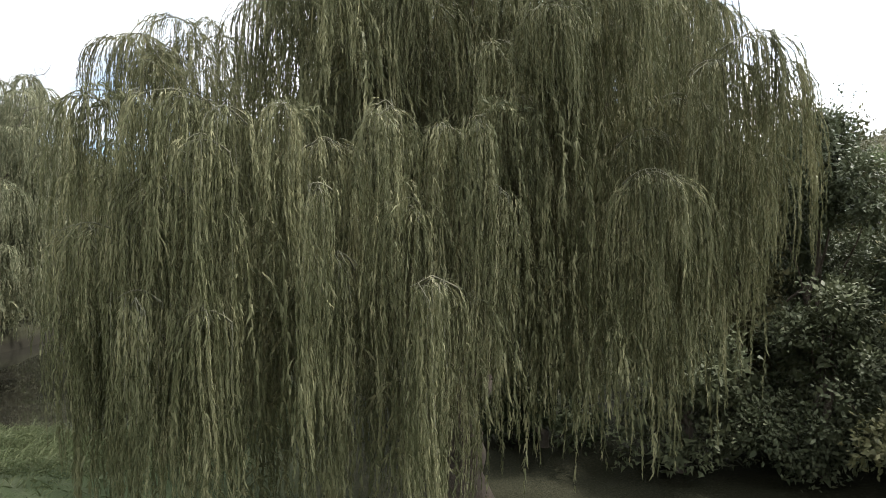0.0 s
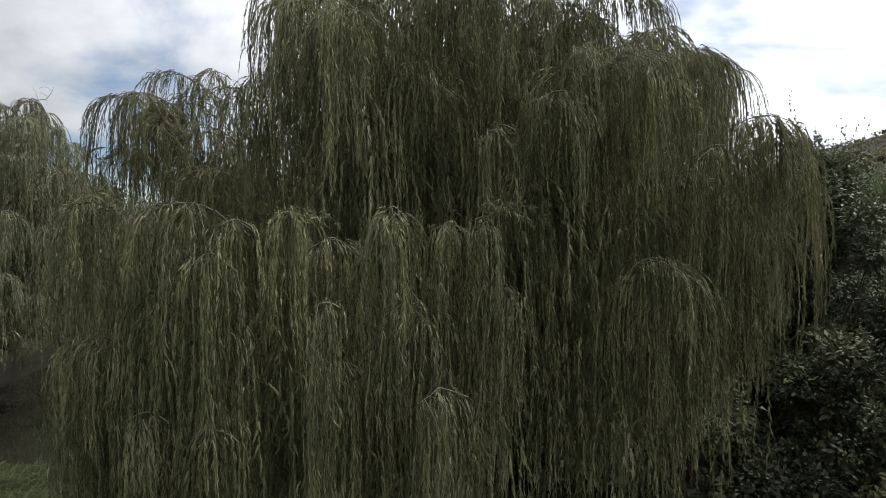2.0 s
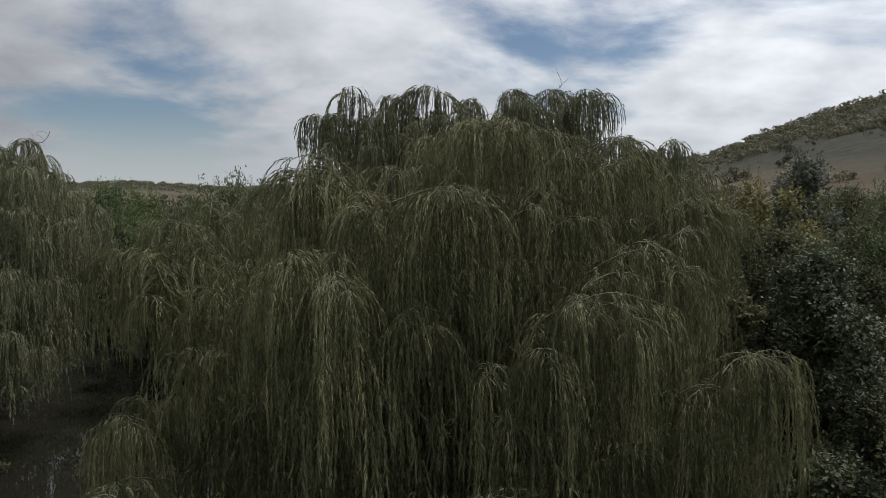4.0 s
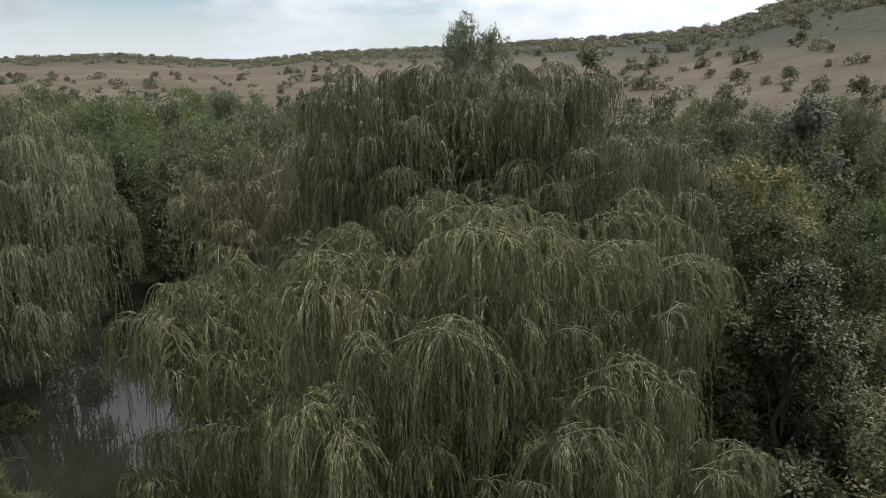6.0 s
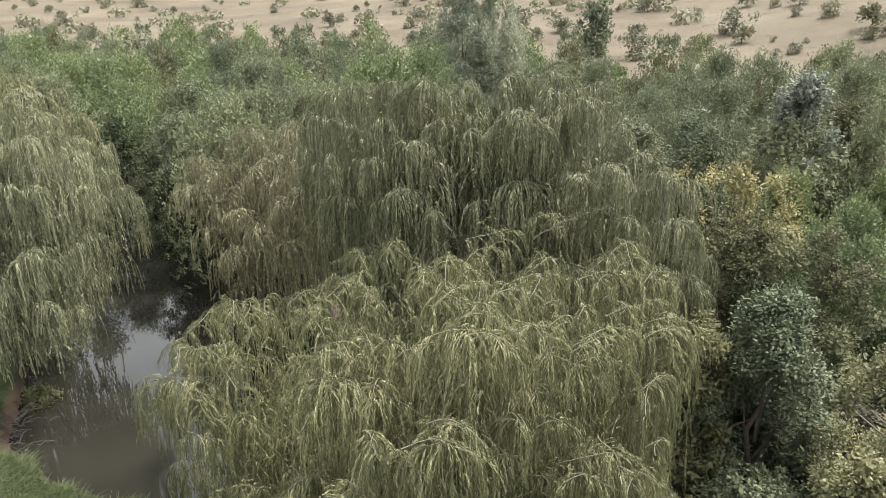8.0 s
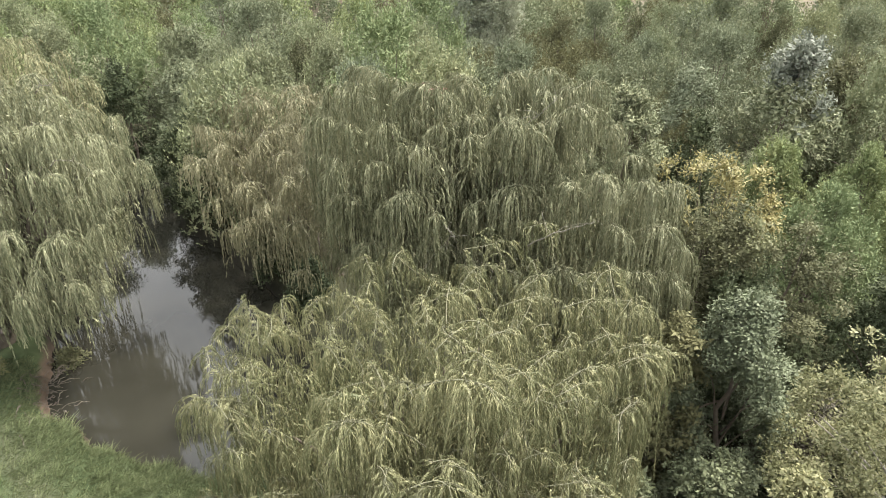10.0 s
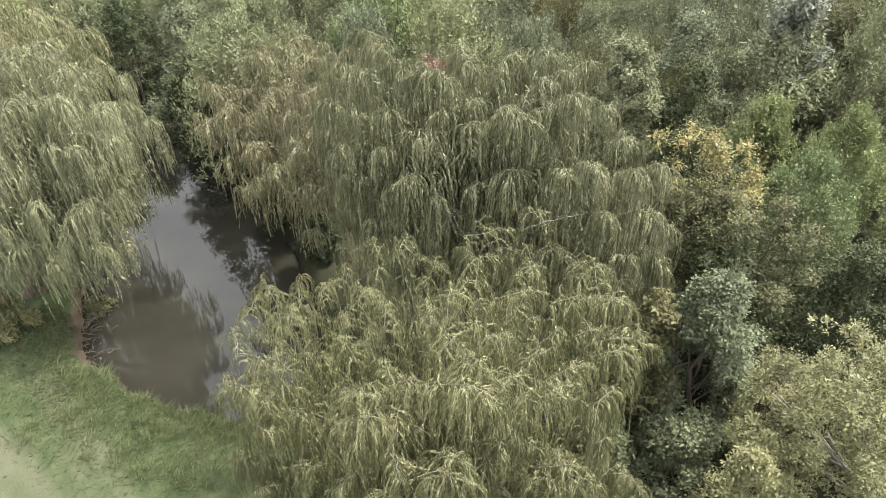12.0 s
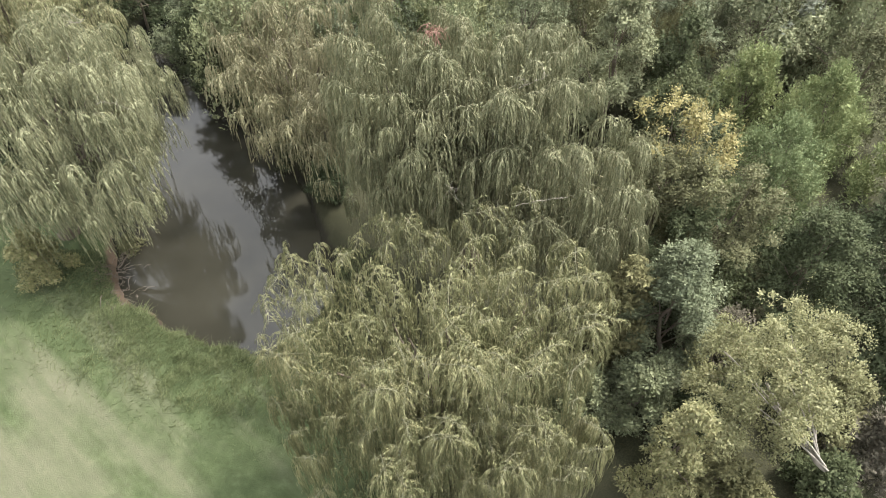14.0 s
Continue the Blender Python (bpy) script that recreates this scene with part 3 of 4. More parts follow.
def willow(seed, foot, tiers, mat, label, leaf=(0.085, 0.155), step=0.0185, ropes=17, bundle=(4, 7), thick=0.034, gap=0.8, fill=60, below=0.5, side_gap=0.9,
           side_size=0.4, twig_sides=3, inner=0.3, limbs=12, splay=(7, 30), low=2.6, hollow=1.0):
    """A weeping willow: trunk, limbs, and drooping sprays with hanging ropes of leaves.
    Each tier is (fall of its ropes, size of its sprays, places of the spray heads)."""
    rng = np.random.RandomState(seed)
    fx, fy = foot
    fz = floor_at(fx, fy)
    tree = new("weeping_willow")
    tagged(tree, label, "willow tree")
    T = [[x, y, z, size * rng.uniform(0.75, 1.35), fall * rng.uniform(0.75, 1.2)] for fall, size, places in tiers for x, y, z in places]
    P = np.array(T)
    mid = P[:, :2].mean(0)
    girth = np.hypot(*(P[:, :2] - mid).T).max()
    # trunk and limbs
    fork = np.array([fx * 0.6 + mid[0] * 0.4, fy * 0.6 + mid[1] * 0.4, fz + 0.24 * P[:, 2].max()])
    trunk = tube(bend((fx, fy, fz - 0.3), fork, 8, 0.0, rng, 0.06), np.linspace(0.46, 0.30, 8) * (1 + 0.35 * np.exp(-np.arange(8) * 1.3)), 11, 0.06, rng)
    child("trunk", mesh_of("trunk", *trunk, BARK, True), tree)
    for k in rng.permutation(np.flatnonzero(P[:, 2] >= np.median(P[:, 2])))[:limbs]:
        tip = P[k, :3] * (0.72, 0.72, 1) + (0.28 * mid[0], 0.28 * mid[1], -1.5)
        path = bend(fork, tip, 9, 0.1, rng, 0.08)
        child("limb", mesh_of("limb", *tube(path, np.linspace(0.19, 0.03, 9), 7, 0.05, rng), BARK, True), tree)
    # smaller sprays fill the spaces between the heads
    tries = 0
    made = 0
    while made < fill and tries < fill * 40:
        tries += 1
        x, y, z, size, fall = T[rng.randint(len(P))]
        a, d = rng.uniform(0, 6.283), gap * rng.uniform(1.0, 1.6)
        step_out = np.array([math.cos(a), math.sin(a)])
        out = np.array([x, y]) - mid
        if step_out @ out / (np.hypot(*out) + 0.1) > 0.25:
            continue
        q = np.array([x + d * step_out[0], y + d * step_out[1], z - rng.uniform(0.3, 1.0)])
        if min(np.linalg.norm(q - t[:3]) for t in T) > gap:
            T.append([*q, size * rng.uniform(0.5, 0.85), fall * rng.uniform(0.6, 1.0)])
            made += 1
    # lower sprays break the face of the outer curtain
    for x, y, z, size, fall in list(T):
        out = np.array([x, y]) - mid
        far = np.hypot(*out)
        if far < 0.62 * girth:
            continue
        while rng.uniform() < below:
            z -= rng.uniform(1.3, 2.3)
            if z < fz + low:
                break
            out = out * (1 + rng.uniform(-0.25, 0.35) / far)
            T.append([mid[0] + out[0] + rng.normal(0, 0.3), mid[1] + out[1] + rng.normal(0, 0.3), z, size * rng.uniform(0.55, 0.9), fall * rng.uniform(0.7, 1.0)])
    S, A, R, C, Ln, G, spines = [], [], [], [], [], [], []
    for x, y, z, size, fall in T:
        facing = math.atan2(y - mid[1], x - mid[0]) + rng.normal(0, 0.3)
        fans = 2
        for fan in range(fans):
            # each head forks into a few arching branchlets that leave it at different angles
            turn = facing + (fan - (fans - 1) / 2) * rng.uniform(0.3, 1.3) + rng.normal(0, 0.25)
            ox, oy = math.cos(turn), math.sin(turn)
            reach, veer, lift = size * rng.uniform(0.65, 1.3), rng.normal(0, 0.45), rng.normal(0, 0.1) * size
            u = np.linspace(0, 1, 7)
            along, aside = reach * 1.3 * (u - 0.56), reach * veer * (u - 0.56) * abs(u - 0.56) * 2
            spine = np.stack([x + along * ox - aside * oy, y + along * oy + aside * ox, z + lift - reach * rng.uniform(0.7, 1.5) * (u - 0.56) ** 2], -1)
            spines.append(spine)
            number = max(3, int(round(ropes * reach / 0.6 / fans)))
            strands, wide = (bundle[1], thick * 1.4) if fall > 1.7 else (bundle[0], thick)
            whole = fall * rng.uniform(0.65, 1.1)
            for j in range(number):
                t = (j + rng.uniform()) / number
                k = min(int(t * 6), 5)
                root = spine[k] + (spine[k + 1] - spine[k]) * (t * 6 - k)
                side = turn + (1 if j % 2 else -1) * math.radians(130 - 122 * t) + rng.normal(0, 0.35)
                rise, curl = math.radians(rng.normal(22, 15)), size * rng.uniform(0.12, 0.52)
                short = j % 4 == 1
                drop = whole * (rng.uniform(0.12, 0.35) if short else rng.uniform(0.4, 1.0))
                n = max(2, strands - 2) if short else int(rng.randint(strands - 1, strands + 2))
                for _ in range(n):
                    G.append(len(spines) * 60 + j)
                    S.append(root + rng.normal(0, wide * 0.75, 3) * (1, 1, 0.6))
                    A.append(side + rng.normal(0, 0.07))
                    R.append(rise + rng.normal(0, 0.08))
                    C.append(curl * max(0.5, 1 + rng.normal(0, wide / max(curl, 0.12) * 0.6)))
                    Ln.append(1.45 * curl + drop * rng.uniform(0.6, 1.0))
    S, A, R, C, Ln = np.array(S), np.array(A), np.array(R), np.array(C), np.array(Ln)
    Ln = np.clip(np.minimum(Ln, S[:, 2] - fz - rng.uniform(0.2, 1.3, len(Ln))), 0.35, None)
    main = arcs(rng, S, A, R, C, Ln, np.array(G))
    leaves, twigs = leafy(rng, main, Ln, leaf, step, twig_sides, 0.0048, splay)
    parts = [leaves]
    # side twigs thicken each rope to a feathered one
    m = main.shape[1]
    number = np.maximum(0, (Ln - 0.4) / side_gap + rng.uniform(0, 1, len(Ln))).astype(int)
    who = np.repeat(np.arange(len(S)), number)
    at = 1 - (1 - 0.35 / np.maximum(Ln[who], 0.45)) * rng.uniform(0.12, 1.0, len(who))
    k = np.minimum((at * (m - 1)).astype(int), m - 2)
    root = main[who, k] + (main[who, k + 1] - main[who, k]) * (at * (m - 1) - k)[:, None]
    short = rng.uniform(0.25, 0.6, len(who)) * (side_size / 0.5) * (1.1 - 0.6 * at)
    side = arcs(rng, root, rng.uniform(0, 6.283, len(who)), np.radians(rng.uniform(-15, 40, len(who))), rng.uniform(0.04, 0.11, len(who)) * side_size / 0.5, short, m=7)
    parts.append(leafy(rng, side, short, leaf, step, splay=splay)[0])
    # shaded strands inside the dome
    n_in = int(inner * len(S))
    pick = rng.randint(0, len(S), n_in)
    I = S[pick].copy()
    pull = rng.uniform(0.08, 0.5, n_in)[:, None]
    I[:, :2] = I[:, :2] * (1 - pull) + mid * pull
    I[:, 2] -= rng.uniform(0.4, 1.8, n_in)
    Lt = np.clip(np.minimum(rng.uniform(1.2, 3.4, n_in), I[:, 2] - fz - hollow - rng.uniform(0.0, 1.3, n_in)), 0.4, None)
    deep = arcs(rng, I, rng.uniform(0, 6.283, n_in), np.radians(rng.uniform(0, 50, n_in)), rng.uniform(0.2, 0.5, n_in), Lt)
    parts.append(leafy(rng, deep, Lt, (leaf[0] * 1.5, leaf[1] * 1.3), step * 1.6)[0])
    child("crown", mesh_of("crown", *joined(parts), mat), tree)
    wood = [tube(q, np.linspace(0.011, 0.004, 7), 3) for q in spines]
    if twigs is not None:
        wood.append(twigs)
    tagged(child("twig_mass", mesh_of("twig_mass", *joined(wood), TWIG), tree, "yellowish arching twigs"), kind="stuff")
    return tree


def shoots(tree, mat, places, seed):
    """Fresh upright shoots that stand above the drooping heads, each with a leafy curved stem."""
    rng = np.random.RandomState(seed)
    for x, y, z, h in places:
        n = 4
        start = np.array([x, y, z]) + rng.normal(0, 0.06, (n, 3))
        length = h * rng.uniform(0.8, 1.5, n)
        p = arcs(rng, start, rng.uniform(-0.8, 0.8, n), np.radians(rng.uniform(60, 88, n)), h * rng.uniform(0.7, 1.5, n), length)
        for k in range(n):
            leaves, _ = leafy(rng, p[k:k + 1], length[k:k + 1], (0.085, 0.2), 0.011, splay=(35, 80))
            child("shoot", mesh_of("shoot", *leaves, mat), tree, "fresh upright leafy shoot")


CROWN = [(-0.4, 11.4, 9.5), (0.1, 11.9, 9.5), (0.7, 10.9, 9.5), (1.2, 10.5, 9.6), (0.2, 10.4, 9.5), (0.7, 9.6, 9.5), (0.4, 9.1, 9.5), (1.7, 9.1, 9.1), (-0.8, 9.7, 9.0),
         (-1.3, 10.1, 8.9), (-1.8, 9.4, 9.0), (-1.85, 8.8, 8.8), (2.1, 10.5, 8.9), (2.7, 9.9, 9.1), (3.5, 11.5, 8.7), (3.2, 12.2, 9.1), (3.8, 13.0, 9.3), (4.2, 12.4, 9.0),
         (4.3, 11.4, 8.6), (-2.4, 11.1, 8.7), (-4.2, 11.4, 8.0), (-4.2, 12.2, 8.5), (-4.5, 11.0, 8.1), (1.4, 9.4, 9.5), (2.4, 9.2, 9.1), (0.8, 8.9, 9.4)]
BACK = [(-1.5, 12.2, 8.7), (-2.2, 13.1, 8.5), (-3.3, 14.5, 7.6), (-4.4, 15.1, 7.0), (-5.3, 14.9, 7.1), (-2.1, 15.6, 8.1), (-1.2, 15.1, 8.5), (0.5, 13.2, 8.5), (0.9, 14.0, 8.8),
        (2.3, 13.8, 8.8), (2.0, 12.7, 8.7), (1.4, 15.4, 8.7), (2.7, 16.0, 9.0), (3.7, 14.1, 8.6), (-4.0, 12.6, 8.2), (-5.5, 14.0, 7.2), (-5.8, 12.9, 7.1), (4.6, 13.4, 8.0)]
BROW = [(0.2, 8.0, 8.7), (0.0, 7.6, 8.6), (-1.0, 7.9, 8.4), (-1.2, 7.5, 7.9), (-2.1, 8.3, 7.4), (-1.7, 8.8, 8.7), (2.2, 8.1, 7.6), (2.5, 8.3, 7.8), (2.9, 8.1, 7.6), (2.4, 8.8, 7.6),
        (-1.6, 7.1, 7.9), (-1.1, 6.8, 7.8), (-0.3, 7.4, 7.3), (1.5, 7.3, 7.4), (1.9, 7.3, 7.3), (2.5, 7.9, 7.3), (3.7, 10.0, 8.0), (4.1, 11.0, 8.4), (1.2, 8.2, 6.9), (1.4, 9.0, 8.6),
        (-4.9, 10.6, 7.7), (-5.4, 11.2, 6.9), (-4.6, 10.7, 7.4), (-4.3, 11.1, 7.7)]
SKIRT = [(2.2, 7.1, 5.2), (2.8, 8.0, 6.1), (3.0, 7.4, 6.4), (3.5, 7.5, 6.7), (4.1, 8.2, 6.6), (4.4, 8.9, 6.3), (4.0, 9.4, 6.0), (4.1, 9.5, 5.6), (-3.4, 9.3, 6.3), (-4.1, 8.4, 5.6),
         (-3.7, 7.5, 5.2), (-4.6, 9.3, 5.4), (-4.8, 10.2, 5.0), (-5.3, 11.5, 5.0)]
ARM = [(-2.6, 5.7, 5.65), (-2.2, 5.6, 5.6), (-1.8, 5.6, 5.5), (-1.4, 5.9, 5.55), (-1.1, 6.3, 5.4), (-0.5, 6.0, 5.6), (0.0, 6.4, 5.5), (0.3, 6.2, 5.5), (-1.9, 5.3, 5.2), (-3.2, 6.0, 5.7),
       (-0.3, 6.0, 4.8), (-0.9, 5.7, 4.3), (-0.1, 5.6, 4.1), (-2.9, 5.5, 4.5), (-3.3, 6.2, 4.4), (-2.4, 5.6, 4.9), (0.5, 6.5, 4.9)]
near_willow = willow(11, (0.4, 11.6), [(1.0, 0.68, CROWN), (1.0, 0.68, BACK), (1.9, 0.6, BROW), (3.0, 0.46, SKIRT), (2.9, 0.36, ARM)],
       WILLOW, "large weeping willow with pale olive hanging strands beside the pond", fill=95, gap=0.62, ropes=25, below=0.34, bundle=(3, 5), side_gap=1.5, step=0.0178, low=3.4, hollow=1.3, inner=0.3)
shoots(near_willow, WILLOW, [(0.35, 6.2, 5.5, 0.5), (-1.35, 5.9, 5.5, 0.35), (-1.9, 9.3, 8.9, 0.4), (-2.0, 13.0, 8.6, 0.45), (-3.2, 6.0, 5.6, 0.35), (-2.6, 11.2, 8.7, 0.35), (0.9, 15.6, 8.8, 0.4)], 61)

TALL_TOP = [(-3.7, 19.4, 11.0), (-2.7, 19.9, 11.7), (-1.7, 18.6, 11.0), (-0.9, 18.6, 10.3), (-0.5, 19.7, 11.6), (0.9, 19.5, 10.8), (2.0, 18.2, 11.1), (3.1, 18.7, 10.9), (3.9, 18.5, 11.5),
            (2.1, 20.6, 11.9), (3.3, 20.9, 12.0), (4.7, 20.8, 11.5), (-2.9, 18.8, 10.9), (-1.5, 20.7, 11.7), (0.8, 21.0, 11.6), (-3.2, 26.1, 10.6), (-0.2, 25.6, 10.1), (-2.5, 23.5, 11.2),
            (0.5, 23.0, 11.2), (-3.5, 21.5, 11.2), (4.3, 22.5, 11.0), (2.5, 23.0, 11.0), (-4.3, 24.5, 9.6)]
TALL_SIDE = [(4.4, 16.9, 10.1), (5.7, 18.7, 9.9), (5.6, 16.7, 9.9), (6.7, 18.0, 9.3), (3.6, 17.1, 9.7), (4.7, 16.0, 8.9), (6.0, 16.3, 8.8), (2.1, 17.7, 9.4), (5.4, 20.0, 10.4),
             (-0.3, 17.6, 7.8), (-2.2, 17.9, 7.4), (6.4, 16.4, 7.2), (-3.3, 19.6, 9.2), (-3.9, 21.8, 9.6), (-3.0, 18.5, 8.8), (7.1, 17.4, 7.4), (1.0, 17.7, 8.8), (-1.2, 17.7, 9.2),
             (3.4, 16.0, 7.6)]
tall_willow = willow(12, (1.0, 20.6), [(2.1, 0.7, TALL_TOP), (2.6, 0.68, TALL_SIDE)], WILLOW_GREEN, "tall weeping willow with grey-green curtains of long strands",
       leaf=(0.115, 0.24), step=0.033, ropes=21, bundle=(3, 5), thick=0.042, gap=0.9, fill=66, inner=0.4, side_gap=1.6, twig_sides=0, splay=(6, 25))
spray_rng = np.random.RandomState(62)
spray_from = np.array([-0.45, 23.4, 10.4]) + spray_rng.normal(0, 0.16, (34, 3))
spray_long = spray_rng.uniform(0.4, 0.9, 34)
spray_arcs = arcs(spray_rng, spray_from, spray_rng.uniform(0, 6.283, 34), np.radians(spray_rng.uniform(30, 85, 34)), spray_rng.uniform(0.2, 0.5, 34), spray_long)
child("withered_spray", mesh_of("withered_spray", *leafy(spray_rng, spray_arcs, spray_long, (0.12, 0.24), 0.02)[0], WITHERED), tall_willow, "withered reddish-pink spray in the crown")
LEANING = [(-17.3, 26.0, 9.9), (-15.4, 24.8, 10.7), (-15.8, 22.4, 9.7), (-14.1, 22.5, 9.6), (-14.6, 27.6, 7.0), (-14.3, 21.3, 8.3), (-13.5, 21.3, 8.2), (-16.3, 20.7, 8.0), (-12.7, 22.6, 7.8),
           (-12.8, 21.7, 6.0), (-13.4, 20.4, 6.5), (-14.8, 19.9, 6.8), (-16.6, 19.6, 6.8), (-18.5, 20.0, 7.0), (-17.6, 23.5, 9.8), (-19.5, 22.0, 9.2), (-20.0, 24.8, 10.0), (-13.0, 23.4, 8.9),
           (-16.4, 21.4, 8.8), (-18.0, 21.5, 8.6), (-13.6, 25.8, 7.6), (-15.4, 27.2, 8.6), (-13.4, 22.6, 6.2), (-14.2, 19.9, 5.2), (-16.5, 24.4, 10.5), (-14.5, 24.0, 10.1), (-13.8, 23.4, 9.5), (-15.7, 19.3, 5.1), (-17.4, 19.3, 5.2), (-14.6, 19.4, 4.6), (-13.4, 20.4, 4.4)]
willow(13, (-18.8, 22.6), [(2.4, 0.72, LEANING)], WILLOW_HAZED, "weeping willow leaning over the pond with yellowish strands",
       leaf=(0.12, 0.24), step=0.036, ropes=19, bundle=(3, 4), thick=0.045, gap=0.95, fill=44, side_gap=1.6, twig_sides=0, splay=(6, 25), below=0.35)
DRYING = [(-10.7, 31.2, 7.8), (-10.3, 33.2, 7.1), (-10.4, 27.9, 7.6), (-9.2, 26.0, 7.4), (-7.7, 26.7, 7.3), (-10.0, 25.8, 6.9), (-8.1, 25.1, 6.1), (-5.2, 23.5, 7.5), (-6.1, 28.4, 8.7), (-6.7, 27.6, 7.9),
          (-5.8, 23.3, 7.1), (-8.2, 24.4, 4.8), (-8.5, 29.2, 8.5), (-5.0, 26.0, 8.4), (-4.2, 28.5, 9.0), (-7.0, 31.0, 8.5), (-9.0, 31.5, 8.1), (-4.4, 22.6, 6.5)]
willow(14, (-5.2, 28.2), [(1.5, 0.75, DRYING)], WILLOW_BROWN, "brownish drying weeping willow at the water's edge",
       leaf=(0.125, 0.25), step=0.04, ropes=19, bundle=(3, 4), thick=0.05, gap=1.0, fill=34, side_gap=1.6, twig_sides=0, splay=(6, 25))
BEHIND = [(-18.4, 30.2, 10.0), (-19.3, 28.7, 9.7), (-21.4, 30.4, 11.2), (-17.2, 31.4, 8.8), (-20.0, 32.6, 10.4), (-23.6, 28.6, 10.2), (-24.2, 31.8, 10.6), (-17.8, 29.2, 7.8), (-22.0, 28.2, 9.8)]
willow(15, (-23.5, 30.5), [(2.0, 1.0, BEHIND)], WILLOW_GREEN, "tall weeping willow standing behind the pond",
       leaf=(0.15, 0.24), step=0.05, ropes=14, bundle=(3, 4), thick=0.06, gap=1.3, fill=24, side_gap=2.0, side_size=0.5, twig_sides=0, splay=(6, 24))

# ---------------------------------------------------------------- broadleaf trees and shrubs


def crown_leaves(rng, radius, bottom, top, lobes, leaves, size, droop=0.2, lump=1.0, plume=False, flat=False):
    """Leaves in small sprays on the skins of several lobes that make up the crown."""
    h = top - bottom
    c = np.zeros((lobes, 3))
    r = np.zeros(lobes)
    for k in range(lobes):
        a, t = rng.uniform(0, 6.283), rng.uniform(0, 1) ** 0.9
        wide = radius * ((1 - 0.35 * t ** 4) if flat else (1 - 0.8 * t ** 2.2)) * rng.uniform(0.25, 0.85)
        r[k] = lump * radius * rng.uniform(0.16, 0.36) * (1.15 - 0.4 * t)
        c[k] = wide * math.cos(a), wide * math.sin(a), bottom + h * (0.06 + 0.86 * t) - 0.3 * r[k]
    c[0] = rng.normal(0, 0.12 * radius), rng.normal(0, 0.12 * radius), top - 0.25 * radius
    per = 9
    sprays = leaves // per
    who = rng.choice(lobes, sprays, p=r ** 2 / (r ** 2).sum())
    d = unit(rng.normal(0, 1, (sprays, 3)) + (0, 0, 0.35))
    inside = rng.uniform(0, 1, sprays) < 0.28
    depth = np.where(inside, rng.uniform(0.2, 0.8, sprays), rng.uniform(0.75, 1.1, sprays) + 0.35 * rng.uniform(0, 1, sprays) ** 5)
    tip = c[who] + d * (r[who] * depth)[:, None] * ((0.72, 0.72, 1.55) if plume else (1, 1, 0.92))
    who2 = np.repeat(np.arange(sprays), per)
    way = unit(d[who2] * 0.8 + rng.normal(0, 0.7, (len(who2), 3)) * (0.65 if plume else 1.0) + (0, 0, 0.75 if plume else 0.1 - droop))
    base = tip[who2] + rng.normal(0, size * 0.75, (len(who2), 3))
    up = unit(d[who2] * 0.6 + (0, 0, 0.7) + rng.normal(0, 0.32, (len(who2), 3)))
    side = unit(np.cross(way, up))
    ln = size * rng.uniform(0.6, 1.2, len(who2)) * np.where(inside[who2], 1.7, 1.0)
    # leading shoots stand up from the highest lobes
    crest = np.argsort(-c[:, 2])[:max(3, lobes // 2)]
    for _ in range((110 if plume else 36) if leaves > 6000 and radius > 2 else 0):  # none on small or far crowns
        k = crest[rng.randint(len(crest))]
        n = 16
        foot = c[k] + unit(rng.normal(0, 1, 3) * (1, 1, 0.3) + (0, 0, 0.9)) * r[k]
        t = np.linspace(0, 1, n)[:, None]
        base = np.concatenate([base, foot + t * rng.uniform(0.45, 1.1) * unit(np.array([rng.normal(0, 0.15), rng.normal(0, 0.15), 1.0])) + rng.normal(0, 0.04, (n, 3))])
        lead = unit(rng.normal(0, 0.6, (n, 3)) + (0, 0, 0.7))
        way = np.concatenate([way, lead])
        side = np.concatenate([side, unit(np.cross(lead, unit(rng.normal(0, 1, (n, 3)))))])
        ln = np.concatenate([ln, size * (1.25 - 0.6 * t[:, 0])])
    keep = base[:, 2] > bottom - 0.3
    make = leaf_quads if size < 0.115 else leaf_tris
    return make(base[keep], way[keep], side[keep], ln[keep], ln[keep] * 0.5), c, r


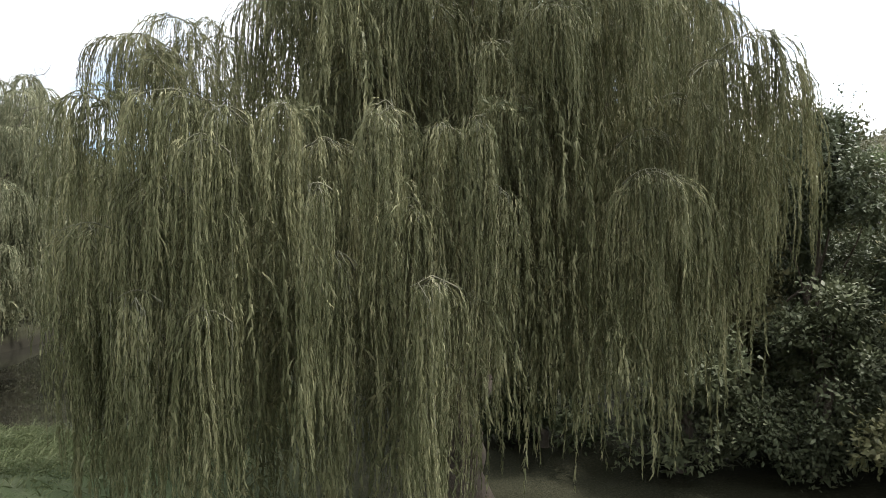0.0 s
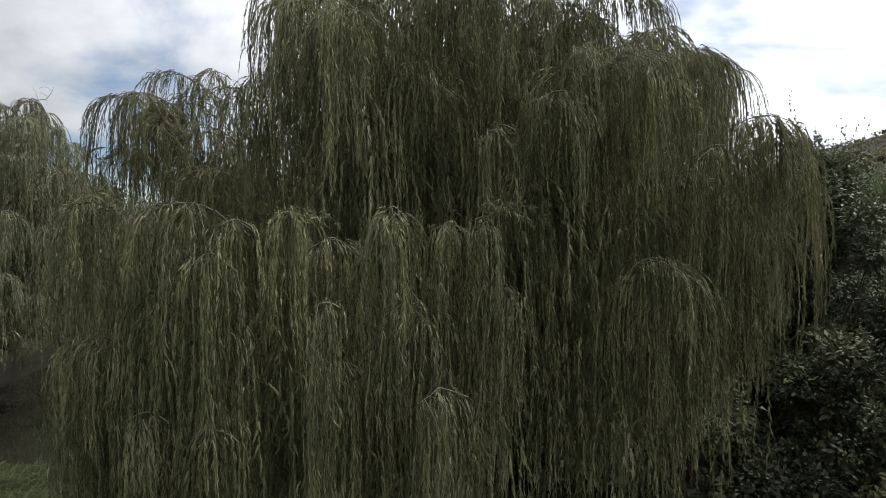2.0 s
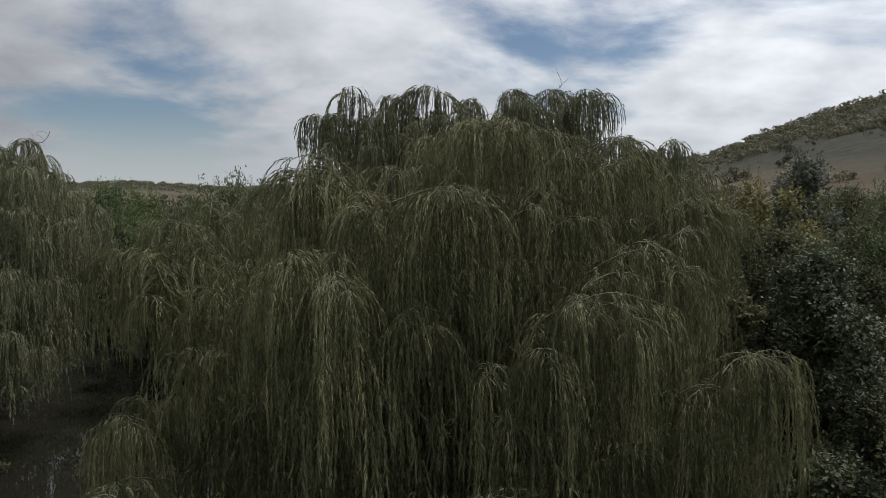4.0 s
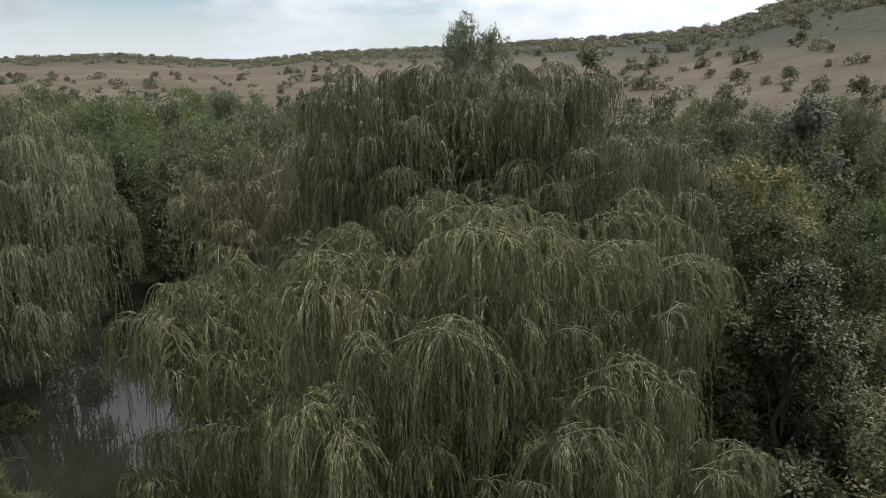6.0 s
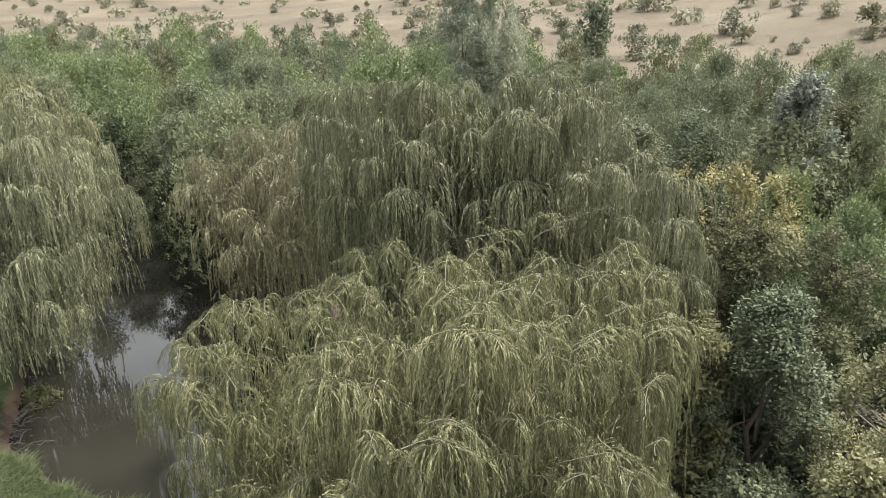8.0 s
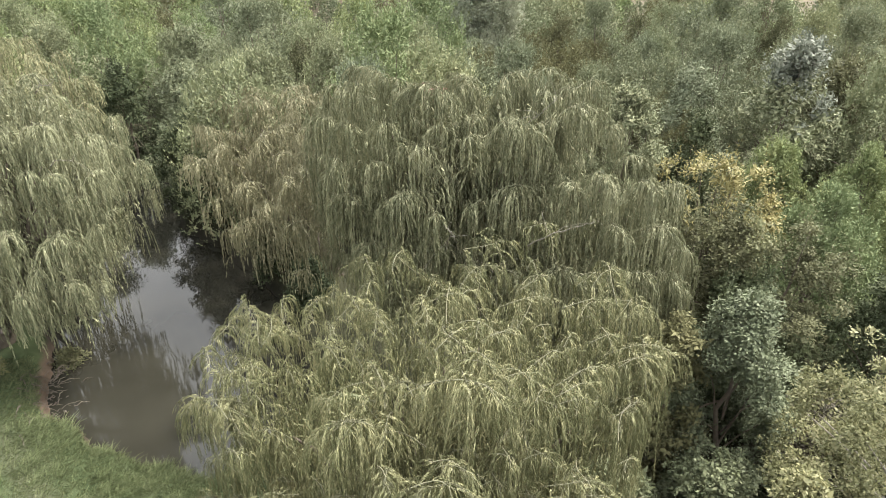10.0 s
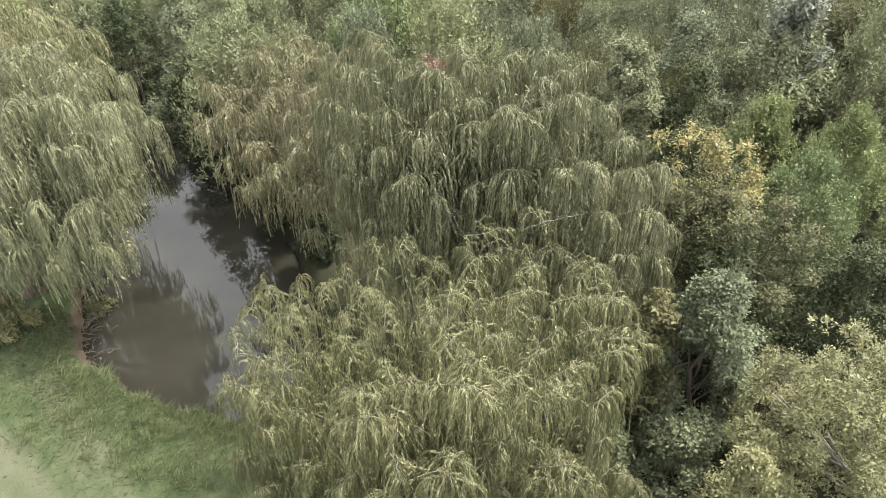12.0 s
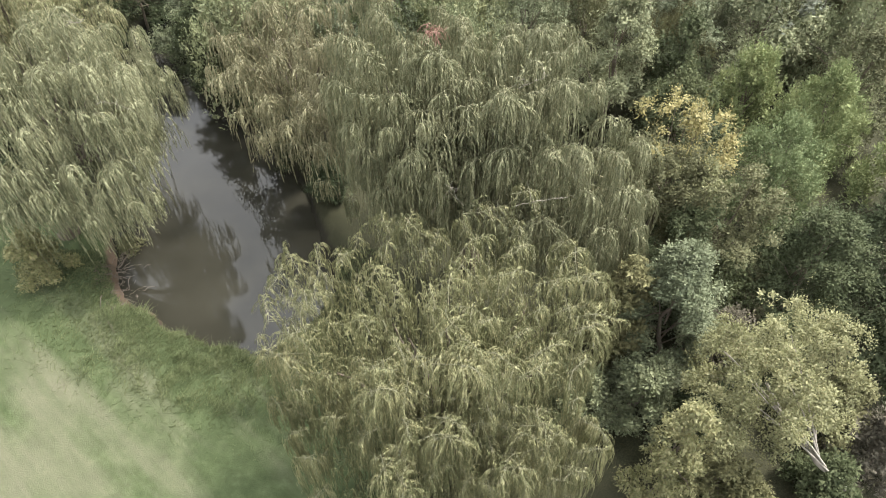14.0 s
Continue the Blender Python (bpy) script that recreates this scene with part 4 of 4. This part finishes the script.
def broadleaf(seed, name, label, category, mat, radius, height, leaves, size, lobes=36, clear=0.05, bark=BARK, second=None, lean=(0, 0), trunk_r=0.12, group="", lump=0.85, plume=False, flat=False):
    """A tree or shrub at the origin: trunk with limbs, and a crown; second is another leaf for the top sprays."""
    rng = np.random.RandomState(seed)
    tree = tagged(new(name), label, category, group)
    quads, c, r = crown_leaves(rng, radius, height * clear, height, lobes, leaves, size, lump=lump, plume=plume, flat=flat)
    pieces = [tube(bend((lean[0], lean[1], -0.3), (0, 0, height * 0.62), 7, 0, rng, 0.05 * radius), np.linspace(trunk_r, trunk_r * 0.35, 7), 8, 0.05, rng)]
    for k in range(min(lobes, 9) if leaves > 7600 else 0):
        s = rng.uniform(0.25, 0.8)
        a = np.array([lean[0] * (1 - s), lean[1] * (1 - s), height * 0.62 * s])
        pieces.append(tube(bend(a, c[k], 5, 0.1, rng, 0.04), np.linspace(trunk_r * 0.3, trunk_r * 0.08, 5), 5))
    child("trunk", mesh_of("trunk", *joined(pieces), bark, True), tree)
    v, f = quads
    if second is None:
        child("crown", mesh_of("crown", v, f, mat), tree)
    else:
        corners = f.shape[1]
        q = v.reshape(-1, corners, 3)
        z = q[:, 0, 2] / height + 0.07 * wavy(q[:, 0, 0], q[:, 0, 1], 2.2, seed)
        high = z > second[1]
        for part_name, sel, mm in (("crown", ~high, mat), ("crown_top", high, second[0])):
            w = q[sel].reshape(-1, 3)
            child(part_name, mesh_of(part_name, w, np.arange(len(w)).reshape(-1, corners), mm), tree)
    return tree


def stand(tree, x, y, turn=0.0, scale=1.0):
    tree.matrix_world = pose(x, y, floor_at(x, y), 0, 0, turn) @ Matrix.Diagonal((scale, scale, scale, 1))
    return tree


NEAR = [
    # name, label, category, leaf, x, y, radius, height, leaves, leaf size
    ("sapling_tree", "slender grey-green young tree with small glossy leaves", "tree", SAGE, 8.4, 15.0, 2.75, 7.6, 44000, 0.11),
    ("shrub", "dull olive shrub crowded against the willow", "shrub", OLIVE, 6.6, 15.0, 1.6, 6.9, 12000, 0.12),
    ("shrub", "dark grey-green shrub in the willow's shade", "shrub", SAGE, 7.2, 12.6, 1.9, 4.0, 15000, 0.11),
    ("tree", "dark green broadleaf tree with glossy leaves", "tree", DARK_GREEN, 14.6, 17.4, 3.2, 6.6, 18000, 0.16),
    ("tree", "dark green broadleaf tree beside others", "tree", DARK_GREEN, 19.4, 19.0, 3.4, 7.0, 14000, 0.17),
    ("tree", "fresh green broadleaf tree with upright sprays", "tree", FRESH_GREEN, 14.2, 21.8, 3.0, 7.2, 16000, 0.16),
    ("tree", "fresh green broadleaf tree with pale tips", "tree", FRESH_GREEN, 17.6, 25.2, 3.3, 7.4, 15000, 0.17),
    ("tree", "mid green broadleaf tree in the thicket", "tree", FRESH_GREEN, 14.9, 28.0, 2.7, 6.9, 10000, 0.18),
    # the next two get dark leaves for the deep shade between crowns
    ("tree", "broadleaf tree in the thicket, leaves darkened for deep shade", "tree", DARK_GREEN, 11.4, 26.4, 3.0, 6.8, 11000, 0.18),
    ("tree", "leafy tree behind the yellowing one, leaves darkened for deep shade", "tree", DARK_GREEN, 11.8, 23.2, 2.4, 5.8, 9000, 0.17),
    ("tree", "bluish-green broadleaf tree in the thicket", "tree", GREY_GREEN, 8.8, 30.4, 3.0, 8.8, 12000, 0.19),
]
NEAR += [
    ("shrub", "dark shrub overhanging the pond's channel", "shrub", DARK_GREEN, -14.0, 34.8, 2.5, 6.2, 11000, 0.17),
    ("tree", "silvery grey-green bushy tree behind the channel", "tree", GREY_GREEN, -15.2, 38.6, 3.4, 7.6, 12000, 0.18),
    ("tree", "dark green tree behind the channel", "tree", DARK_GREEN, -21.0, 43.0, 3.8, 8.6, 9000, 0.21),
    ("tree", "grey-green tree behind the channel", "tree", GREY_GREEN, -17.6, 47.0, 3.8, 8.4, 8000, 0.22),
    ("tree", "yellow-green tree catching the light", "tree", YELLOW_GREEN, -11.6, 41.5, 3.0, 7.6, 9000, 0.2),
    ("shrub", "yellowish shrub under the leaning willow", "shrub", YELLOW_GREEN, -18.6, 20.0, 1.4, 3.2, 8000, 0.12),
    ("shrub", "low olive shrub at the bank's edge", "shrub", OLIVE, -15.9, 22.4, 1.1, 1.6, 5000, 0.11),
    ("shrub", "dark shrub dipping into the pond", "shrub", DARK_GREEN, -8.0, 28.2, 1.6, 2.6, 6000, 0.14),
    ("shrub", "dark shrub at the foot of the willow", "shrub", DARK_GREEN, -6.0, 25.2, 1.4, 2.4, 6000, 0.14),
    ("shrub", "russet half-bare shrub between trees", "shrub", RUSSET, 10.6, 14.4, 1.7, 4.4, 8000, 0.11),
    ("shrub", "dark leafy shrub behind the yellow-green tree", "shrub", DARK_GREEN, 12.6, 14.2, 1.9, 4.6, 9000, 0.13),
    ("shrub", "olive shrub behind the yellow-green tree", "shrub", OLIVE, 14.2, 12.2, 1.8, 4.0, 7000, 0.12),
    ("tree", "dark green broadleaf tree at the thicket's edge", "tree", DARK_GREEN, 17.4, 14.2, 2.8, 6.0, 11000, 0.15),
    ("shrub", "dark low shrub filling the gap under the trees", "shrub", DARK_GREEN, 9.6, 12.4, 1.7, 3.4, 7000, 0.13),
]
NEAR += [
    ("shrub", "dark low shrub in the thicket's shade", "shrub", DARK_GREEN, 11.2, 17.0, 1.9, 4.6, 8000, 0.14),
    ("tree", "mid green tree at the thicket's edge", "tree", FRESH_GREEN, 21.5, 23.4, 3.2, 7.2, 9000, 0.18),
    ("tree", "olive tree at the thicket's edge", "tree", OLIVE, 20.6, 28.6, 3.2, 7.6, 9000, 0.2),
    # dark leaves here stand for the shade between the crowns
    ("tree", "tree at the thicket's edge, leaves darkened for deep shade", "tree", DARK_GREEN, 12.2, 30.6, 2.8, 7.4, 9000, 0.2),
    ("tree", "bushy grey-green tree above the thicket", "tree", GREY_GREEN, 13.4, 35.0, 3.2, 8.6, 9000, 0.2),
    ("tree", "tall olive tree above the thicket", "tree", OLIVE, 20.8, 34.4, 3.4, 9.0, 9000, 0.2),
    ("tree", "leafy green tree beside the olive one", "tree", WOOD_GREEN, 25.4, 36.5, 3.6, 8.8, 8000, 0.22),
    ("shrub", "dark undergrowth beside the pale trunk", "shrub", DARK_GREEN, 13.2, 9.4, 1.6, 2.6, 6000, 0.13),
    ("shrub", "russet undergrowth behind the pale trunk", "shrub", RUSSET, 15.6, 10.6, 1.8, 3.2, 6000, 0.13),
    ("shrub", "dark shrub on the pond's far bank", "shrub", DARK_GREEN, -22.6, 27.0, 1.8, 3.0, 6000, 0.14),
    ("shrub", "olive shrub on the pond's far bank", "shrub", OLIVE, -23.0, 34.5, 2.0, 3.6, 6000, 0.15),
    ("shrub", "dark shrub hanging over the channel's bank", "shrub", DARK_GREEN, -11.4, 32.6, 1.5, 3.0, 6000, 0.14),
    ("shrub", "dark undergrowth behind the willow's trunk", "shrub", SAGE, 4.7, 13.0, 1.8, 3.3, 8000, 0.12),
    ("shrub", "dark low undergrowth beside the willow's trunk", "shrub", DARK_GREEN, 2.2, 14.6, 1.8, 3.0, 7000, 0.13),
    ("shrub", "low olive shrub below the yellow-green tree", "shrub", OLIVE, 9.2, 9.2, 1.9, 3.8, 10000, 0.11),
    ("tree", "low olive-yellow tree beside the yellow-green one", "tree", YELLOW_GREEN, 7.3, 9.3, 1.5, 7.2, 12000, 0.1),
    ("shrub", "olive shrub with thin branches beside the clearing", "shrub", OLIVE, 9.8, 8.2, 1.5, 3.4, 8000, 0.11),
]
for k, (name, label, category, leaf_mat, x, y, radius, height, leaves, size) in enumerate(NEAR):
    if size >= 0.16:
        leaves, size = int(leaves * 1.8), size * 0.68
    stand(broadleaf(40 + k, name, label, category, leaf_mat, radius, height, leaves, size, lobes=56, lump=0.68, plume=leaf_mat is FRESH_GREEN), x, y)
stand(broadleaf(71, "tree", "dense shrubby tree with yellow autumn leaves on top", "tree", OLIVE, 2.9, 9.3, 38000, 0.112, lobes=70, lump=0.75, second=(YELLOW, 0.8), flat=True), 9.2, 20.7)
stand(broadleaf(77, "tree", "olive shrubby tree with yellowing tips", "tree", OLIVE, 2.5, 8.3, 20000, 0.105, lobes=60, lump=0.6, second=(YELLOW_GREEN, 0.9), flat=True), 11.0, 18.4)
stand(broadleaf(78, "tree", "dark olive shrubby tree in front of the yellowing one", "tree", DARK_GREEN, 2.2, 6.6, 14000, 0.115, lobes=50, lump=0.65), 9.2, 17.6)
stand(broadleaf(76, "tree", "grey-green tree with silvery outer leaves", "tree", GREY_GREEN, 3.4, 10.8, 15000, 0.19, second=(SILVER, 0.74)), 16.6, 31.6)
stand(broadleaf(72, "tree", "yellow-green tree with feathery leaves and a pale leaning trunk", "tree", YELLOW_GREEN, 3.1, 8.5, 42000, 0.084, lobes=100, lump=0.48, clear=0.34, flat=True, bark=PALE_BARK, lean=(4.6, -2.9), trunk_r=0.14), 10.2, 11.0)
stand(broadleaf(73, "tree", "tall narrow grey-green tree above the thicket", "tree", POPLAR, 4.6, 15.6, 26000, 0.18, clear=0.15, lobes=60, lump=0.9, plume=True), 1.6, 57)
stand(broadleaf(74, "tree", "tall narrow grey-green tree above the thicket", "tree", POPLAR, 4.0, 15.0, 22000, 0.18, clear=0.15, lobes=54, lump=0.9, plume=True), 4.1, 57.6)
stand(broadleaf(75, "tree", "tall grey tree at the foot of the hill", "tree", GREY_GREEN, 3.2, 13.6, 5000, 0.42, clear=0.15, lump=1.2), 22.5, 106)

# the wooded flat beyond the willows
WOODS = [("mid green bushy tree in the thicket", FRESH_GREEN), ("grey-green bushy tree in the thicket", GREY_GREEN), ("leafy green bushy tree in the thicket", WOOD_GREEN),
         ("olive bushy tree in the thicket", OLIVE), ("green bushy tree in the thicket", WOOD_GREEN), ("bluish grey-green tree in the thicket", GREY_GREEN)]
KINDS = [broadleaf(90 + k, "tree", lab, "tree", mm, 4.1, 7.7, 13000, 0.125, lobes=90, lump=0.62, group="thicket trees", plume=True) for k, (lab, mm) in enumerate(WOODS)]
KINDS += [broadleaf(100 + k, "tree", lab, "tree", mm, 4.4, 7.4, 4200, 0.21, lobes=64, lump=0.62, group="thicket trees", plume=True) for k, (lab, mm) in enumerate(WOODS)]
rng = np.random.RandomState(5)
placed = [(9.2, 19.6), (16.2, 31.4), (9.2, 30.6), (-11.6, 41.5), (-15.6, 39.5), (-14.4, 34.6), (17.2, 25.6), (14.7, 28.4), (-6, 29), (0.5, 23), (-21, 31), (3, 58), (19, 19.5)]
spots = []
for _ in range(6000):
    y = 30 + 88 * rng.uniform() ** 0.9
    x = rng.uniform(-0.74, 0.74) * (y + 5)
    if y > 112 - 0.45 * max(x, 0) - 14 * (x > 8):
        continue
    gap = 3.0 + 0.02 * y
    if all((x - a) ** 2 + (y - b) ** 2 > gap * gap for a, b in placed) and pond_distance(np.array([x]), np.array([y]))[0] > 1.2:
        placed.append((x, y))
        spots.append((x, y))
used = set()
for x, y in spots[:300]:
    k = int(rng.randint(6)) + (6 if y > 62 else 0)
    scale = rng.uniform(0.85, 1.2)
    if k in used:
        t = copy_thing(KINDS[k], pose(x, y, floor_at(x, y), 0, 0, rng.uniform(0, 360)) @ Matrix.Diagonal((scale, scale, scale * rng.uniform(0.85, 1.1), 1)))
    else:
        used.add(k)
        stand(KINDS[k], x, y, rng.uniform(0, 360), scale)

# shrubs on the dry hillside
SHRUBS = [broadleaf(110 + k, "shrub", "dark round shrub on the dry hillside", "shrub", SCRUB, 2.2, 2.6, 900, 0.3, lobes=12, clear=0.02, lump=1.3, flat=True, group="hillside shrubs") for k in range(3)]
count = 0
for k in range(290):
    az, d = math.radians(rng.uniform(-37, 40)), 120 + 330 * rng.uniform() ** 1.3
    x, y = d * math.sin(az), d * math.cos(az)
    m = pose(x, y, floor_at(x, y), 0, 0, rng.uniform(0, 360)) @ Matrix.Diagonal([rng.uniform(0.5, 1.7)] * 3 + [1])
    if k < 3:
        SHRUBS[k].matrix_world = m
    else:
        copy_thing(SHRUBS[k % 3], m)

# the scrub that darkens the upper slopes and the ridge
pieces = []
for n_clump in range(1800):
    az = rng.uniform(-38, 42)
    far = float(np.interp(az, RIDGE_AZ, RIDGE_FAR))
    d = far * (1 - (0.34 if az > 18 else 0.3) * rng.uniform() ** (1.3 if az > 18 else 1.6))
    if n_clump > 1650:
        d = 150 + (far - 150) * rng.uniform() ** 1.3
    x, y = d * math.sin(math.radians(az)), d * math.cos(math.radians(az))
    z = float(land(x, y))
    r = rng.uniform(1.2, 3.4)
    n = 80
    dirs = unit(rng.normal(0, 1, (n, 3)) * (1, 1, 0.8) + (0, 0, 0.3))
    base = np.array([x, y, z + 0.3 * r]) + dirs * r * rng.uniform(0.7, 1, (n, 1)) * (1.15, 1.15, 0.7)
    way = unit(rng.normal(0, 1, (n, 3)))
    pieces.append(leaf_tris(base, way, unit(np.cross(way, dirs)), np.full(n, 0.34 * r), np.full(n, 0.3 * r)))
tagged(new("hill_scrub", mesh_of("hill_scrub", *joined(pieces), SCRUB)), "dark scrub scattered thickly over the hill's upper slopes", "scrub", kind="stuff")

# ---------------------------------------------------------------- grass on the near bank


def grass(name, label, mat, seed, count, where, length, width, clump=0.0):
    rng = np.random.RandomState(seed)
    x, y = where(rng, count)
    z = ground_height(x, y)
    ok = z > -0.45
    x, y, z = x[ok], y[ok], z[ok]
    n = len(x)
    a = rng.uniform(0, 6.283, n)
    lean = rng.uniform(0.5, 1.7, n)
    way = unit(np.stack([np.cos(a) * lean, np.sin(a) * lean, np.ones(n)], -1))
    side = unit(np.cross(way, np.stack([np.cos(a + 1), np.sin(a + 1), np.zeros(n)], -1)))
    ln = length * rng.uniform(0.5, 1.3, n)
    base = np.stack([x, y, z - 0.02], -1)
    w = width * rng.uniform(0.7, 1.3, n)
    mid = base + way * (ln * 0.55)[:, None]
    tip = mid + unit(way * (1, 1, 0.35) + 0.0) * (ln * 0.5)[:, None]
    v = np.stack([base - side * (w / 2)[:, None], base + side * (w / 2)[:, None], mid + side * (w / 2.6)[:, None], mid - side * (w / 2.6)[:, None]], 1).reshape(-1, 3)
    v2 = np.stack([mid - side * (w / 2.6)[:, None], mid + side * (w / 2.6)[:, None], tip + side * (w / 20)[:, None], tip - side * (w / 20)[:, None]], 1).reshape(-1, 3)
    f = np.arange(n * 4).reshape(-1, 4)
    tagged(new(name, mesh_of(name, np.concatenate([v, v2]), np.concatenate([f, f + n * 4]), mat)), label, "grass", kind="stuff")


def lawn_spots(rng, n):
    """Thicker near the water, thin farther out on the meadow."""
    x, y = rng.uniform(-25, -3, 3 * n), rng.uniform(7.5, 21.5, 3 * n)
    d = pond_distance(x, y)
    keep = (d > 0.2) & (rng.uniform(0, 1, 3 * n) < np.clip(1.15 - 0.2 * d, 0.0, 1.0) ** 2)
    return x[keep][:n], y[keep][:n]


def bank_spots(rng, n):
    k = 150
    s = rng.uniform(0, 1, k)
    cx = -15.2 + 9.0 * s + rng.normal(0, 0.25, k)
    cy = 18.7 - 3.6 * s + 1.2 * s * s - 4.2 * rng.uniform(0.0, 1.0, k) ** 1.7
    pick = rng.randint(0, k, n)
    wide = rng.uniform(0.08, 0.3, k)[pick]
    return cx[pick] + rng.normal(0, 1, n) * wide, cy[pick] + rng.normal(0, 1, n) * wide


grass("grass", "short green meadow grass on the pond's bank", GRASS, 3, 46000, lawn_spots, 0.22, 0.026)
grass("tall_grass", "tall arching grass in clumps along the bank", REED, 4, 7500, bank_spots, 0.42, 0.02)

# ---------------------------------------------------------------- small things on and by the bank


def brush_pile(x, y, sticks, seed, label):
    rng = np.random.RandomState(seed)
    pile = tagged(new("brush_pile"), label, "branches")
    for _ in range(sticks):
        a, l = rng.uniform(-1.4, 1.6), rng.uniform(0.3, 0.85)
        px, py = x + rng.normal(0, 0.25), y + rng.normal(0, 0.75)
        h = max(floor_at(px, py), WATER_LEVEL - 0.02)
        ex, ey = px + l * math.cos(a), py + l * math.sin(a)
        eh = max(floor_at(ex, ey), WATER_LEVEL + 0.03) + rng.uniform(0.0, 0.35)
        path = bend((px, py, h + rng.uniform(0.0, 0.2)), (ex, ey, eh), 6, 0.06, rng, 0.03)
        child("stick", mesh_of("stick", *tube(path, np.linspace(rng.uniform(0.012, 0.03), 0.005, 6), 5), DEAD_WOOD, True), pile)
    return pile


brush_pile(-16.1, 20.9, 46, 21, "dead branches and roots tangled on the clay bank")
brush_pile(-15.1, 19.1, 22, 22, "dry twigs lying at the water's edge")


def bare_branch(points, r, twigs, seed, label):
    """A bleached dead branch with its side twigs, caught among the strands."""
    rng = np.random.RandomState(seed)
    branch = tagged(new("dead_branch"), label, "branch")
    p = np.array(points, float)
    s = np.linspace(0, len(p) - 1, 4 * len(p))
    q = np.stack([np.interp(s, np.arange(len(p)), p[:, k]) for k in range(3)], -1) + rng.normal(0, 0.012, (len(s), 3))
    child("stem", mesh_of("stem", *tube(q, np.linspace(r, r * 0.25, len(q)), 6), PALE_BARK, True), branch)
    for _ in range(twigs):
        k = rng.randint(2, len(q) - 1)
        e = q[k] + rng.normal(0, 1, 3) * (0.35, 0.35, 0.3)
        child("twig", mesh_of("twig", *tube(bend(q[k], e, 5, 0.08, rng, 0.02), np.linspace(r * 0.35, 0.003, 5), 4), PALE_BARK, True), branch)
    return branch


bare_branch([(0.2, 18.2, 7.0), (0.1, 17.5, 7.6), (0.25, 17.0, 8.2), (0.0, 16.7, 8.6)], 0.02, 7, 31, "bleached dead branch caught in the tall willow")
bare_branch([(2.2, 18.4, 6.2), (1.8, 17.4, 6.9), (1.5, 16.9, 7.1), (1.3, 16.6, 6.6)], 0.016, 6, 32, "bleached dead branch below the tall willow")
bare_branch([(2.3, 15.9, 8.4), (2.9, 15.6, 8.9), (3.4, 15.4, 9.2), (3.9, 15.3, 9.4)], 0.018, 4, 33, "bleached dead stick lying across the willow's sprays")
bare_branch([(2.5, 19.4, 10.6), (2.9, 19.0, 11.1), (3.1, 18.6, 11.5), (3.4, 18.5, 11.8)], 0.016, 6, 34, "bleached forked twig standing out of the tall willow")
bare_branch([(-15.2, 24.6, 10.1), (-14.7, 24.1, 10.5), (-14.2, 24.0, 10.6), (-13.8, 23.7, 10.9)], 0.02, 7, 35, "bleached dead branch above the leaning willow's crown")
bare_branch([(-13.8, 21.8, 8.3), (-13.3, 21.4, 8.7), (-12.7, 21.2, 8.8), (-12.2, 21.1, 8.6)], 0.016, 4, 36, "thin bare branch reaching out of the leaning willow")
